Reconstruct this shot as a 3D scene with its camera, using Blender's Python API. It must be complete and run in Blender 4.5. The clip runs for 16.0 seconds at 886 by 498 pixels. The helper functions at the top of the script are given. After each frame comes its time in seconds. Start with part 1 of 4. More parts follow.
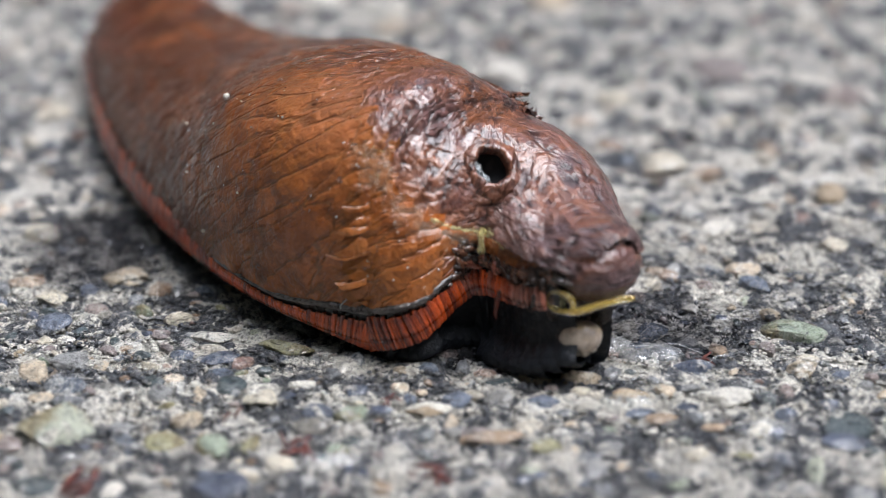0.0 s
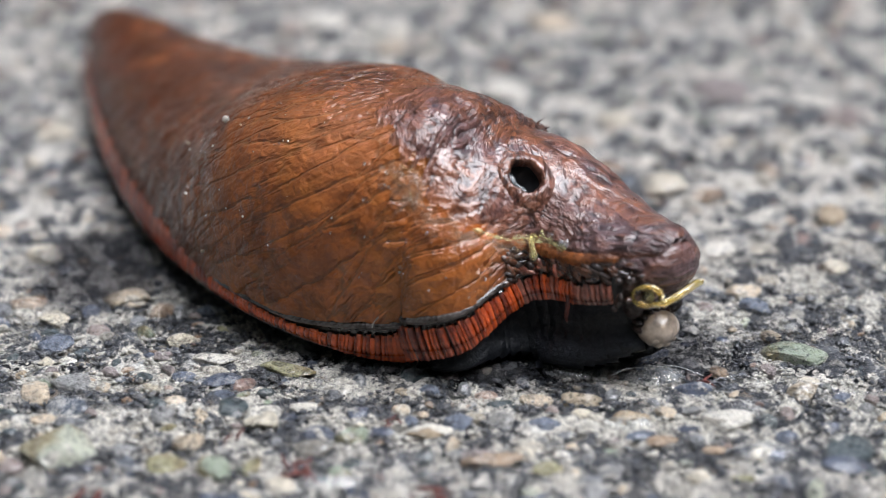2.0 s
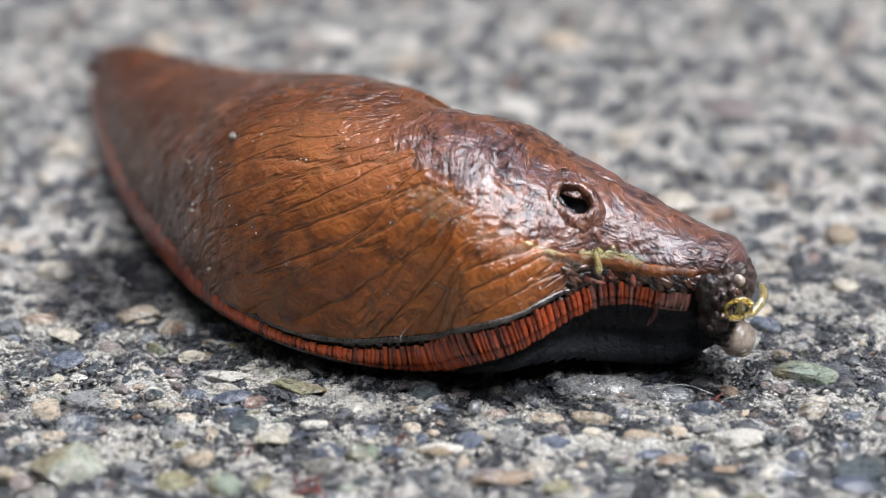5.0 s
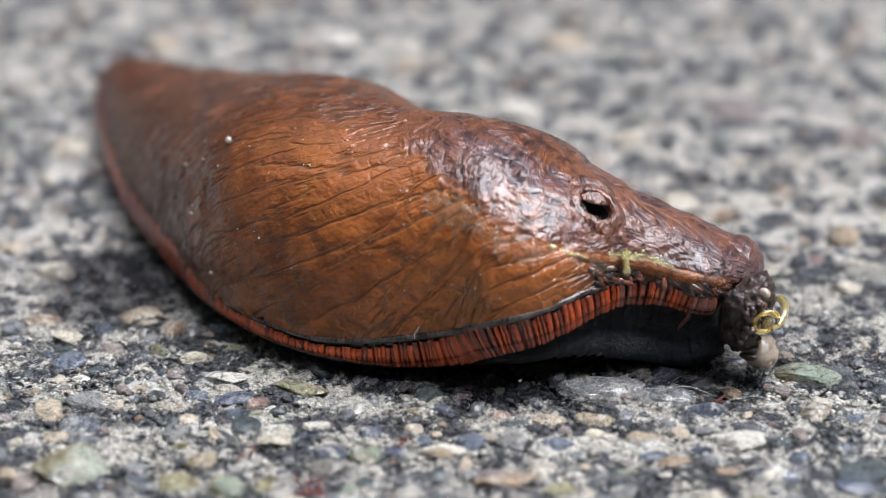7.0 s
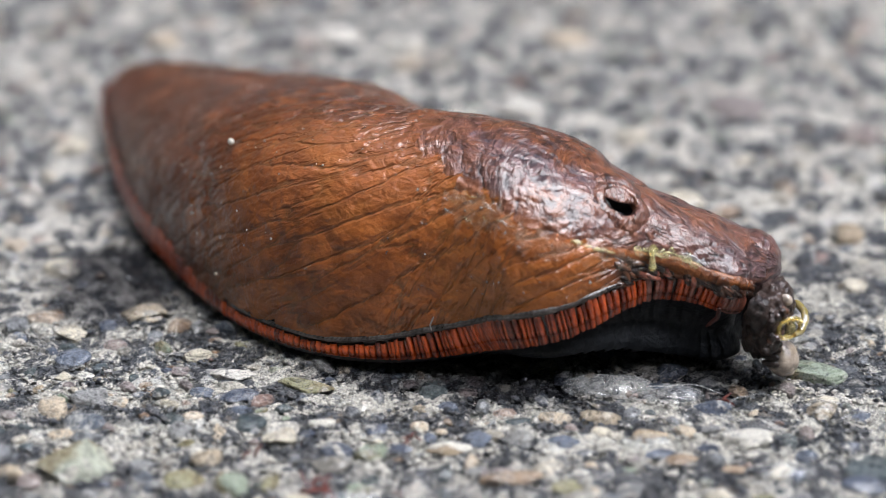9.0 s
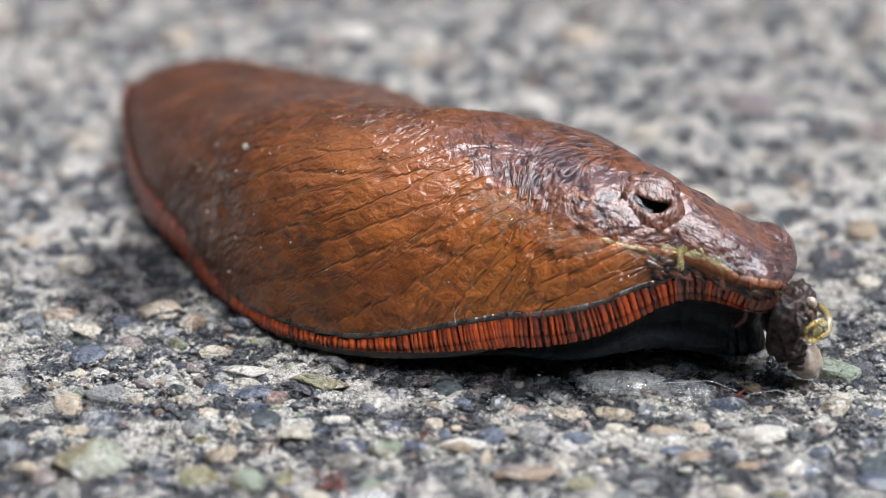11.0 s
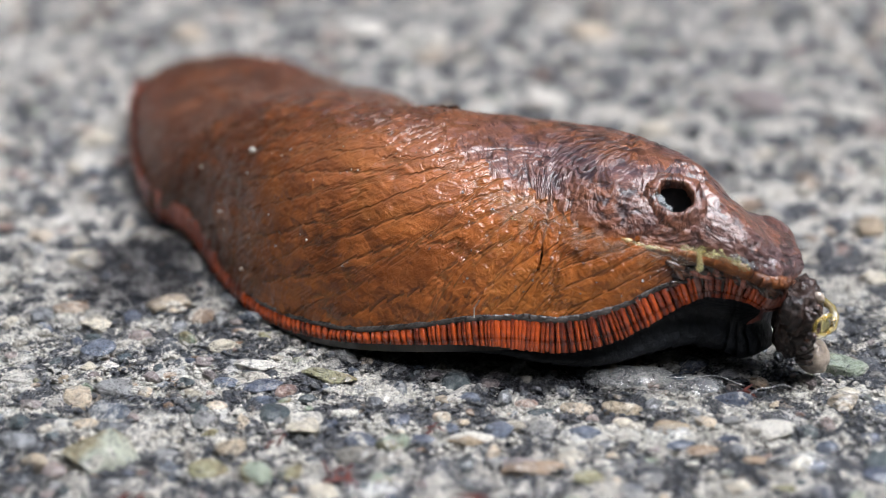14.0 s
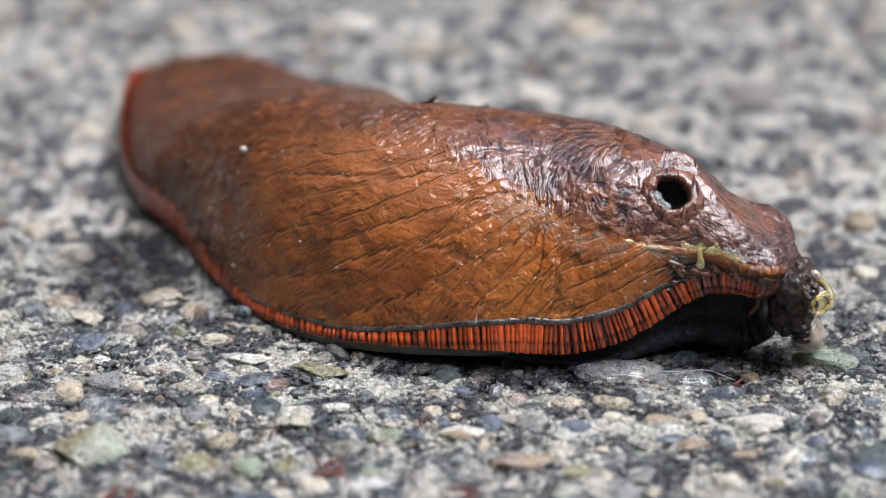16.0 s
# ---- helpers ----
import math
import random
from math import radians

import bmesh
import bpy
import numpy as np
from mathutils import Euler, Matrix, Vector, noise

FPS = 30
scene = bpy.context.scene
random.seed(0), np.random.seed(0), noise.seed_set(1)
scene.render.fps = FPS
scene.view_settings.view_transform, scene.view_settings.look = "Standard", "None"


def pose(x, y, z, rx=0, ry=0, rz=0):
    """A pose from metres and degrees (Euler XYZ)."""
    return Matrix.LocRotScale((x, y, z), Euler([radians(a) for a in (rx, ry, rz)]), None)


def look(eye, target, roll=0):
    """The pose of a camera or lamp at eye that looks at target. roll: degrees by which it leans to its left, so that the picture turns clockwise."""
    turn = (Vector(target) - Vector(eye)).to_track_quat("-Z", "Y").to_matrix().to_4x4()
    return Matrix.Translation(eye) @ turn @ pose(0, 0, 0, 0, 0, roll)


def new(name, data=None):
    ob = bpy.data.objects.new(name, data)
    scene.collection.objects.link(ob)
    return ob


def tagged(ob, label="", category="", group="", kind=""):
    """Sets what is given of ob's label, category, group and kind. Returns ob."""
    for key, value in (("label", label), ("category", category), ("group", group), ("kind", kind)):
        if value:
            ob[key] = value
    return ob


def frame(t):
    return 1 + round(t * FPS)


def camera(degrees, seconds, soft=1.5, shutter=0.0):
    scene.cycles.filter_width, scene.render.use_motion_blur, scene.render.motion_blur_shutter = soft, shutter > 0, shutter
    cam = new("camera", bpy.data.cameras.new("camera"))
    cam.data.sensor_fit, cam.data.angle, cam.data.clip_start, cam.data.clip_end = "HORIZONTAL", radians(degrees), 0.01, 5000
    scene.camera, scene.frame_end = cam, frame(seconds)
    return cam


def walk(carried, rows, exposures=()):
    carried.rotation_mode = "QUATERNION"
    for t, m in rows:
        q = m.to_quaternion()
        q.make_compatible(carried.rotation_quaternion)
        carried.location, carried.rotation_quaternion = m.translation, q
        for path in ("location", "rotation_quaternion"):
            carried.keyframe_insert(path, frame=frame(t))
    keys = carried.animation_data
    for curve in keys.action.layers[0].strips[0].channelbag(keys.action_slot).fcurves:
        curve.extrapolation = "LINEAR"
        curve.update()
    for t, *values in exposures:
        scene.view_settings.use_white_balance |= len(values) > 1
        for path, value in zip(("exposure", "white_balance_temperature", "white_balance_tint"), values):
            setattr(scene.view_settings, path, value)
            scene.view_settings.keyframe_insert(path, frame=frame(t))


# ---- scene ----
# camera
cam = camera(22, 16.0, soft=0.5)
PATH = [
    (0, pose(0.00038, -0.18815, 0.08304, 65.168, 0.180, -0.357)),
    (0.5, pose(0.00010, -0.18821, 0.08312, 65.269, 0.106, -0.408)),
    (1, pose(0.00034, -0.18823, 0.08312, 65.411, 0.109, -0.313)),
    (1.5, pose(0.00034, -0.18818, 0.08342, 65.461, 0.116, -0.326)),
    (2, pose(0.00037, -0.18825, 0.08376, 65.528, 0.140, -0.308)),
    (2.5, pose(0.00009, -0.18805, 0.08349, 65.761, 0.071, -0.310)),
    (3, pose(-0.00014, -0.18808, 0.08377, 65.782, 0.050, -0.345)),
    (3.5, pose(0.00022, -0.18827, 0.08369, 65.923, 0.092, -0.174)),
    (4, pose(0.00019, -0.18833, 0.08371, 65.963, 0.089, -0.103)),
    (6.5, pose(0.00010, -0.18815, 0.08412, 65.917, 0.020, 0.007)),
    (7, pose(0.00011, -0.18817, 0.08386, 65.978, 0.017, 0.031)),
    (7.5, pose(0.00013, -0.18821, 0.08396, 65.958, 0.011, 0.046)),
    (8, pose(0.00005, -0.18814, 0.08393, 65.953, -0.009, 0.026)),
    (8.5, pose(0.00007, -0.18798, 0.08388, 65.911, -0.019, 0.133)),
    (9, pose(-0.00081, -0.18778, 0.08369, 65.907, -0.128, -0.071)),
    (11.5, pose(-0.00093, -0.18822, 0.08379, 65.821, 0.074, 0.332)),
    (12, pose(-0.00074, -0.18858, 0.08381, 65.860, 0.094, 0.439)),
    (12.5, pose(-0.00073, -0.18862, 0.08396, 65.838, 0.096, 0.456)),
    (13, pose(-0.00082, -0.18884, 0.08416, 65.809, 0.073, 0.490)),
    (13.5, pose(-0.00105, -0.18877, 0.08404, 65.802, 0.008, 0.443)),
    (14, pose(-0.00083, -0.18873, 0.08392, 65.746, 0.003, 0.485)),
    (14.5, pose(-0.00049, -0.18888, 0.08391, 65.708, 0.025, 0.568)),
    (15, pose(-0.00085, -0.18913, 0.08406, 65.654, -0.074, 0.406)),
    (15.5, pose(-0.00020, -0.18917, 0.08375, 65.719, -0.031, 0.533)),
    (16, pose(-0.00050, -0.18900, 0.08394, 65.631, -0.084, 0.394)),
]
walk(cam, PATH, exposures=((0, 0.94, 5900, 10), (16, 0.94, 5900, 10)))
cam.data.dof.use_dof = True
cam.data.dof.focus_distance = 0.182
cam.data.dof.aperture_fstop = 18.0

# overcast daylight
ELEV, TURN = 67.0, 100.0
world = bpy.data.worlds.new("sky")
world.use_nodes = True
scene.world = world
sky = world.node_tree.nodes.new("ShaderNodeTexSky")
sky.sky_type, sky.sun_disc = "NISHITA", False
sky.sun_elevation, sky.sun_rotation = radians(ELEV), radians(TURN)
sky.air_density, sky.dust_density, sky.ozone_density = 0.6, 4.0, 0.5
world.node_tree.links.new(sky.outputs[0], world.node_tree.nodes["Background"].inputs[0])
world.node_tree.nodes["Background"].inputs[1].default_value = 0.15
sun = new("sun", bpy.data.lights.new("sun", "SUN"))
sun.data.energy, sun.data.angle, sun.data.color = 2.5, radians(50), (1, 0.99, 0.975)
DIR = Vector((math.sin(radians(TURN)) * math.cos(radians(ELEV)), math.cos(radians(TURN)) * math.cos(radians(ELEV)), math.sin(radians(ELEV))))
sun.matrix_world = look(DIR * 5, (0, 0, 0))

# ---- materials ----
class Shader:
    """A node material, written by short calls."""

    def __init__(self, name):
        self.mat = bpy.data.materials.new(name)
        self.mat.use_nodes = True
        self.tree = self.mat.node_tree
        self.bsdf = self.tree.nodes["Principled BSDF"]

    def put(self, socket, value):
        if isinstance(value, bpy.types.NodeSocket):
            self.tree.links.new(value, socket)
        elif isinstance(value, (tuple, list)) and len(value) == 3 and socket.type == "RGBA":
            socket.default_value = (*value, 1)
        else:
            socket.default_value = value

    def set(self, **values):
        for key, value in values.items():
            self.put(self.bsdf.inputs[key.replace("_", " ")], value)
        return self

    def attr(self, name):
        n = self.tree.nodes.new("ShaderNodeAttribute")
        n.attribute_name = name
        return n.outputs["Vector"]

    def coords(self):
        return self.tree.nodes.new("ShaderNodeNewGeometry").outputs["Position"]

    def own(self):
        return self.tree.nodes.new("ShaderNodeTexCoord").outputs["Object"]

    def split(self, vec):
        n = self.tree.nodes.new("ShaderNodeSeparateXYZ")
        self.put(n.inputs[0], vec)
        return n.outputs

    def noise(self, vec, scale, detail=4, rough=0.6, warp=0.0):
        n = self.tree.nodes.new("ShaderNodeTexNoise")
        self.put(n.inputs["Vector"], vec)
        n.inputs["Scale"].default_value, n.inputs["Detail"].default_value = scale, detail
        n.inputs["Roughness"].default_value, n.inputs["Distortion"].default_value = rough, warp
        return n.outputs["Fac"]

    def cells(self, vec, scale, feature="F1", out="Distance", rand=1.0):
        n = self.tree.nodes.new("ShaderNodeTexVoronoi")
        n.feature = feature
        self.put(n.inputs["Vector"], vec)
        n.inputs["Scale"].default_value, n.inputs["Randomness"].default_value = scale, rand
        return n.outputs[out]

    def stretch(self, vec, by):
        n = self.tree.nodes.new("ShaderNodeVectorMath")
        n.operation = "MULTIPLY"
        self.put(n.inputs[0], vec)
        n.inputs[1].default_value = by
        return n.outputs[0]

    def warped(self, vec, scale, amount):
        n = self.tree.nodes.new("ShaderNodeTexNoise")
        self.put(n.inputs["Vector"], vec)
        n.inputs["Scale"].default_value, n.inputs["Detail"].default_value = scale, 3
        m = self.tree.nodes.new("ShaderNodeVectorMath")
        m.operation = "MULTIPLY_ADD"
        self.put(m.inputs[0], n.outputs["Color"])
        m.inputs[1].default_value = (amount, amount, amount)
        self.put(m.inputs[2], vec)
        return m.outputs[0]

    def join(self, x, y, z=0.0):
        n = self.tree.nodes.new("ShaderNodeCombineXYZ")
        for socket, value in zip(n.inputs, (x, y, z)):
            self.put(socket, value)
        return n.outputs[0]

    def ramp(self, fac, *stops, mode="LINEAR"):
        n = self.tree.nodes.new("ShaderNodeValToRGB")
        n.color_ramp.interpolation = mode
        while len(n.color_ramp.elements) < len(stops):
            n.color_ramp.elements.new(0.5)
        for e, (p, c) in zip(n.color_ramp.elements, stops):
            e.position, e.color = p, ((*c, 1) if isinstance(c, tuple) else (c, c, c, 1))
        self.put(n.inputs[0], fac)
        return n.outputs[0]

    def mix(self, fac, a, b, blend="MIX"):
        n = self.tree.nodes.new("ShaderNodeMix")
        n.data_type, n.blend_type = "RGBA", blend
        for socket, value in ((n.inputs[0], fac), (n.inputs[6], a), (n.inputs[7], b)):
            self.put(socket, value)
        return n.outputs[2]

    def math(self, op, a, b=0.5):
        n = self.tree.nodes.new("ShaderNodeMath")
        n.operation = op
        self.put(n.inputs[0], a)
        self.put(n.inputs[1], b)
        return n.outputs[0]

    def lucky(self, island=False):
        if island:
            return self.tree.nodes.new("ShaderNodeNewGeometry").outputs["Random Per Island"]
        return self.tree.nodes.new("ShaderNodeObjectInfo").outputs["Random"]

    def bump(self, height, distance, strength=1.0, after=None):
        n = self.tree.nodes.new("ShaderNodeBump")
        n.inputs["Distance"].default_value, n.inputs["Strength"].default_value = distance, strength
        self.put(n.inputs["Height"], height)
        if after is not None:
            self.put(n.inputs["Normal"], after)
        return n.outputs[0]


def clumps(s, p):
    """Where the binder is pale and fused; elsewhere it is worn to dark grit."""
    return s.ramp(s.noise(p, 230, 6, 0.74, 0.5), (0.485, 0.0), (0.525, 1.0))


def wet_shaded(s, p, col, rough):
    """Ground soaked by slime along the slug's way, contact shade painted in: darker and shinier, with a ragged edge."""
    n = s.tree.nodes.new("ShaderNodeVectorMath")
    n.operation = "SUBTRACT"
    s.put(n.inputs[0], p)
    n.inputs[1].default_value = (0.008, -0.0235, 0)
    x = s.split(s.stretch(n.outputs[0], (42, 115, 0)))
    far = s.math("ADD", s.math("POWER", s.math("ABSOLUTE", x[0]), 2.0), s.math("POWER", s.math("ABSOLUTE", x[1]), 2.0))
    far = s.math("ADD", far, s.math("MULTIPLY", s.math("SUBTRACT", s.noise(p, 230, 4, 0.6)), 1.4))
    # Ellipse left of the slug: its shade on the ground, painted with the wet.
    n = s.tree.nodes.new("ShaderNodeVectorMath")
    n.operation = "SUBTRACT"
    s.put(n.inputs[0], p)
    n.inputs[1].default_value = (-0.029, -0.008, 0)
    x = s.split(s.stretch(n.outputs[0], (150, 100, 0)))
    left_shade = s.math("ADD", s.math("POWER", s.math("ABSOLUTE", x[0]), 2.0), s.math("POWER", s.math("ABSOLUTE", x[1]), 2.0))
    far = s.math("MINIMUM", far, s.math("ADD", left_shade, s.math("MULTIPLY", s.math("SUBTRACT", s.noise(p, 200, 4, 0.6)), 1.6)))
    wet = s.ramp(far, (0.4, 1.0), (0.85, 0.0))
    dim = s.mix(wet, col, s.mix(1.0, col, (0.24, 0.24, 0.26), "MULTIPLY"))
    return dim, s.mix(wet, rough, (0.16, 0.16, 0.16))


def skin_material():
    """Wet slug skin: orange-brown flank, darker back and tail, long slanting tubercles between fine grooves."""
    s = Shader("slug_skin")
    p, b = s.attr("rest"), s.split(s.attr("body"))
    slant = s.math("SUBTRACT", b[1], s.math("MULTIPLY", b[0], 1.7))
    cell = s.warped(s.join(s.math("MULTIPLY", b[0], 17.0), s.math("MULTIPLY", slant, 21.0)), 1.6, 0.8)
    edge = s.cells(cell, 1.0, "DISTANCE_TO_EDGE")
    small = s.cells(s.warped(p, 900, 0.0005), 1150, "DISTANCE_TO_EDGE")
    blotch = s.noise(p, 210, 4, 0.65, 0.6)
    fine = s.noise(p, 1300, 5, 0.7)
    front = s.ramp(b[0], (0.4, 0.12), (0.62, 1.0))
    along = s.math("ADD", b[0], s.math("MULTIPLY", s.math("SUBTRACT", blotch), 0.35))
    flank = s.ramp(along, (0.0, (0.15, 0.024, 0.008)), (0.28, (0.1, 0.028, 0.009)), (0.53, (0.16, 0.044, 0.012)), (0.7, (0.37, 0.115, 0.026)), (0.9, (0.38, 0.105, 0.018)))
    back = s.mix(s.ramp(s.noise(p, 340, 4, 0.65, 0.8), (0.44, 0.0), (0.58, 1.0)), (0.035, 0.011, 0.007), (0.24, 0.072, 0.018))
    up = s.math("ADD", b[1], s.math("MULTIPLY", s.math("SUBTRACT", blotch), 0.25))
    col = s.mix(s.ramp(up, (0.27, 0.0), (0.42, 1.0)), flank, back)
    col = s.mix(s.math("MULTIPLY", front, s.ramp(fine, (0.4, 0.0), (0.75, 0.35))), col, (0.28, 0.1, 0.035))
    col = s.mix(s.math("MULTIPLY", s.ramp(b[0], (0.5, 0.55), (0.66, 0.0)), s.ramp(s.noise(p, 300, 4, 0.6, 0.7), (0.46, 1.0), (0.55, 0.0))), col, (0.035, 0.012, 0.009))
    tone = s.cells(cell, 1.0, "F1", "Color")
    col = s.mix(s.ramp(s.split(tone)[0], (0.45, 0.0), (0.9, 0.4)), col, s.mix(0.6, col, (0.06, 0.016, 0.007)))
    col = s.mix(s.ramp(s.noise(p, 480, 4, 0.6, 1.0), (0.36, 0.4), (0.46, 0.0)), col, (0.045, 0.013, 0.006))
    streak = s.noise(s.stretch(p, (0.3, 1, 1)), 1000, 5, 0.7, 0.6)
    col = s.mix(s.ramp(streak, (0.36, 0.25), (0.46, 0.0)), col, (0.07, 0.022, 0.008))
    col = s.mix(s.math("MULTIPLY", front, s.ramp(streak, (0.57, 0.0), (0.68, 0.3))), col, (0.42, 0.18, 0.06))
    # Groove lines coloured darker than the skin, besides the bump.
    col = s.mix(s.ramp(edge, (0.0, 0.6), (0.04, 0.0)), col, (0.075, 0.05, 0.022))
    col = s.mix(s.ramp(s.noise(p, 170, 5, 0.7, 0.8), (0.4, 0.6), (0.56, 0.0)), col, (0.075, 0.022, 0.008))
    # Pale band behind the mantle, with the upper flank's sheen painted in.
    pale = s.math("MULTIPLY", s.ramp(b[0], (0.55, 0.0), (0.67, 1.0), (0.76, 0.0)), s.ramp(b[1], (0.16, 0.0), (0.33, 0.75), (0.47, 0.1)))
    col = s.mix(s.math("MULTIPLY", pale, 0.6), col, (0.36, 0.15, 0.075))
    olive = s.math("MULTIPLY", s.ramp(b[0], (0.5, 0.0), (0.7, 0.4)), s.ramp(s.noise(p, 130, 3, 0.6, 0.6), (0.45, 0.0), (0.6, 1.0)))
    col = s.mix(s.math("MULTIPLY", olive, s.ramp(b[1], (0.3, 1.0), (0.42, 0.0))), col, (0.34, 0.125, 0.026))
    neck = s.math("MULTIPLY", s.ramp(b[0], (0.82, 0.0), (0.88, 1.0)), s.ramp(b[1], (0.11, 1.0), (0.16, 0.0)))
    col = s.mix(s.math("MULTIPLY", neck, s.ramp(fine, (0.35, 1.0), (0.65, 0.4))), col, (0.045, 0.028, 0.024))
    n1 = s.bump(s.ramp(edge, (0.0, 0.0), (0.12, 0.75), (0.4, 1.0), mode="EASE"), 0.00022, 0.9)
    n1 = s.bump(s.ramp(small, (0.0, 0.0), (0.25, 1.0), mode="EASE"), 0.00004, 0.7, n1)
    n1 = s.bump(s.noise(p, 400, 3, 0.5, 0.8), 0.0004, 0.85, n1)
    n1 = s.bump(s.noise(s.stretch(p, (0.6, 1, 1)), 1300, 3, 0.6, 0.6), 0.00011, 0.85, n1)
    coarse = s.math("MAXIMUM", s.ramp(b[0], (0.42, 1.0), (0.66, 0.0)), s.ramp(b[1], (0.28, 0.0), (0.4, 1.0)))
    n1 = s.bump(s.math("MULTIPLY", coarse, s.noise(s.stretch(p, (0.6, 1, 1)), 560, 3, 0.5, 0.6)), 0.0011, 0.9, n1)
    n2 = s.bump(s.noise(p, 1600, 4, 0.6), 0.00008, 0.8, n1)
    wet = s.math("MULTIPLY", s.ramp(s.noise(p, 330, 3, 0.6), (0.36, 0.5), (0.56, 1.0)), s.ramp(b[0], (0.3, 0.6), (0.58, 1.0)))
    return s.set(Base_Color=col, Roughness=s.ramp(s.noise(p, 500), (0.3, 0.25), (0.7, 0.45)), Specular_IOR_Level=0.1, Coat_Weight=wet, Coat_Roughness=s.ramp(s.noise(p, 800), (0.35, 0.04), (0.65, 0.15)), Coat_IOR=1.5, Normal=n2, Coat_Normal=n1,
                 Subsurface_Weight=0.08, Subsurface_Radius=(1.0, 0.35, 0.15), Subsurface_Scale=0.0006).mat


def mantle_material():
    """The mantle: purplish brown, folded and finely wrinkled."""
    s = Shader("slug_mantle")
    p, b = s.attr("rest"), s.split(s.attr("body"))
    blotch = s.noise(p, 240, 3, 0.6, 0.5)
    slant = s.math("ADD", b[1], s.math("MULTIPLY", b[0], 1.4))
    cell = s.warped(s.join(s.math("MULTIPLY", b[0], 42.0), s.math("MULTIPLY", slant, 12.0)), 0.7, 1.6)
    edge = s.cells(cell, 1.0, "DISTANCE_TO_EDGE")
    crack = s.cells(s.warped(s.stretch(p, (0.55, 1, 1.3)), 500, 0.0014), 560, "DISTANCE_TO_EDGE")
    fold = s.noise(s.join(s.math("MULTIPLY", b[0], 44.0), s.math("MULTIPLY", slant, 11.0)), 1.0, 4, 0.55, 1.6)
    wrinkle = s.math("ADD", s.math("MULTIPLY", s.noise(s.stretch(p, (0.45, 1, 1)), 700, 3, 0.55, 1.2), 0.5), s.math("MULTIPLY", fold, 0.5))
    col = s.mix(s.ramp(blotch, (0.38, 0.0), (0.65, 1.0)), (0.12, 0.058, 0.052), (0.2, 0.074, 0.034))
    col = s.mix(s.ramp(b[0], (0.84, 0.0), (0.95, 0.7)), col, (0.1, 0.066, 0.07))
    # Low wrinkles, folds and cracks darkened in the colour, ridges lightened, besides the bump.
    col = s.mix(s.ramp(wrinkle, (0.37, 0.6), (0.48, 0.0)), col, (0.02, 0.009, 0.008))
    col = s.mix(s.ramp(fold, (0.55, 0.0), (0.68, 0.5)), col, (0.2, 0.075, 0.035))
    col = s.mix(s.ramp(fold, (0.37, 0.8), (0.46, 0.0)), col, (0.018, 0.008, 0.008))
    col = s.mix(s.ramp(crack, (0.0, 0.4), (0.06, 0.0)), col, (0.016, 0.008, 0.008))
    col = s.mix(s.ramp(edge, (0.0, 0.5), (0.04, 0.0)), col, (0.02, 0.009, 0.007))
    top = s.math("ADD", b[1], s.math("MULTIPLY", s.math("SUBTRACT", blotch), 0.3))
    col = s.mix(s.ramp(top, (0.38, 0.0), (0.48, 0.5)), col, s.mix(s.ramp(wrinkle, (0.4, 0.0), (0.6, 1.0)), (0.04, 0.014, 0.008), (0.24, 0.08, 0.025)))
    col = s.mix(s.ramp(b[0], (0.675, 0.9), (0.725, 0.0)), col, (0.17, 0.058, 0.02))
    col = s.mix(s.ramp(b[2], (0.0, 0.85), (0.045, 0.0)), col, s.mix(s.ramp(wrinkle, (0.4, 0.0), (0.6, 1.0)), (0.12, 0.035, 0.012), (0.32, 0.12, 0.05)))
    n1 = s.bump(s.ramp(edge, (0.0, 0.0), (0.15, 0.7), (0.4, 1.0), mode="EASE"), 0.0001, 0.9)
    n1 = s.bump(s.noise(s.stretch(p, (0.7, 1, 1)), 330, 2, 0.5, 1.0), 0.0009, 0.8, n1)
    n1 = s.bump(s.ramp(crack, (0.0, 0.0), (0.2, 0.85), (0.45, 1.0), mode="EASE"), 0.000045, 0.9, n1)
    n1 = s.bump(fold, 0.0007, 0.9, n1)
    n1 = s.bump(wrinkle, 0.00025, 0.9, n1)
    n2 = s.bump(s.noise(p, 2200, 4, 0.6), 0.00006, 0.8, n1)
    film = s.bump(s.noise(s.stretch(p, (0.7, 1, 1)), 330, 2, 0.5, 1.0), 0.0007, 0.7)
    film = s.bump(fold, 0.00024, 0.8, film)
    film = s.bump(wrinkle, 0.00012, 0.8, film)
    film = s.bump(s.ramp(crack, (0.0, 0.0), (0.2, 0.85), (0.45, 1.0), mode="EASE"), 0.00004, 0.8, film)
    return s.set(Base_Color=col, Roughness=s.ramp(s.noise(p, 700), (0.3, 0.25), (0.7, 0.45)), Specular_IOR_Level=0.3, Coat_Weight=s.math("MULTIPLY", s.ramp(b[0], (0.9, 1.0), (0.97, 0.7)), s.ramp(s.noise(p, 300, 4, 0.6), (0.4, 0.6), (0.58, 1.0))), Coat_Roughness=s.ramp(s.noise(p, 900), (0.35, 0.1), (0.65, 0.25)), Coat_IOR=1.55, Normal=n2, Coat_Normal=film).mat


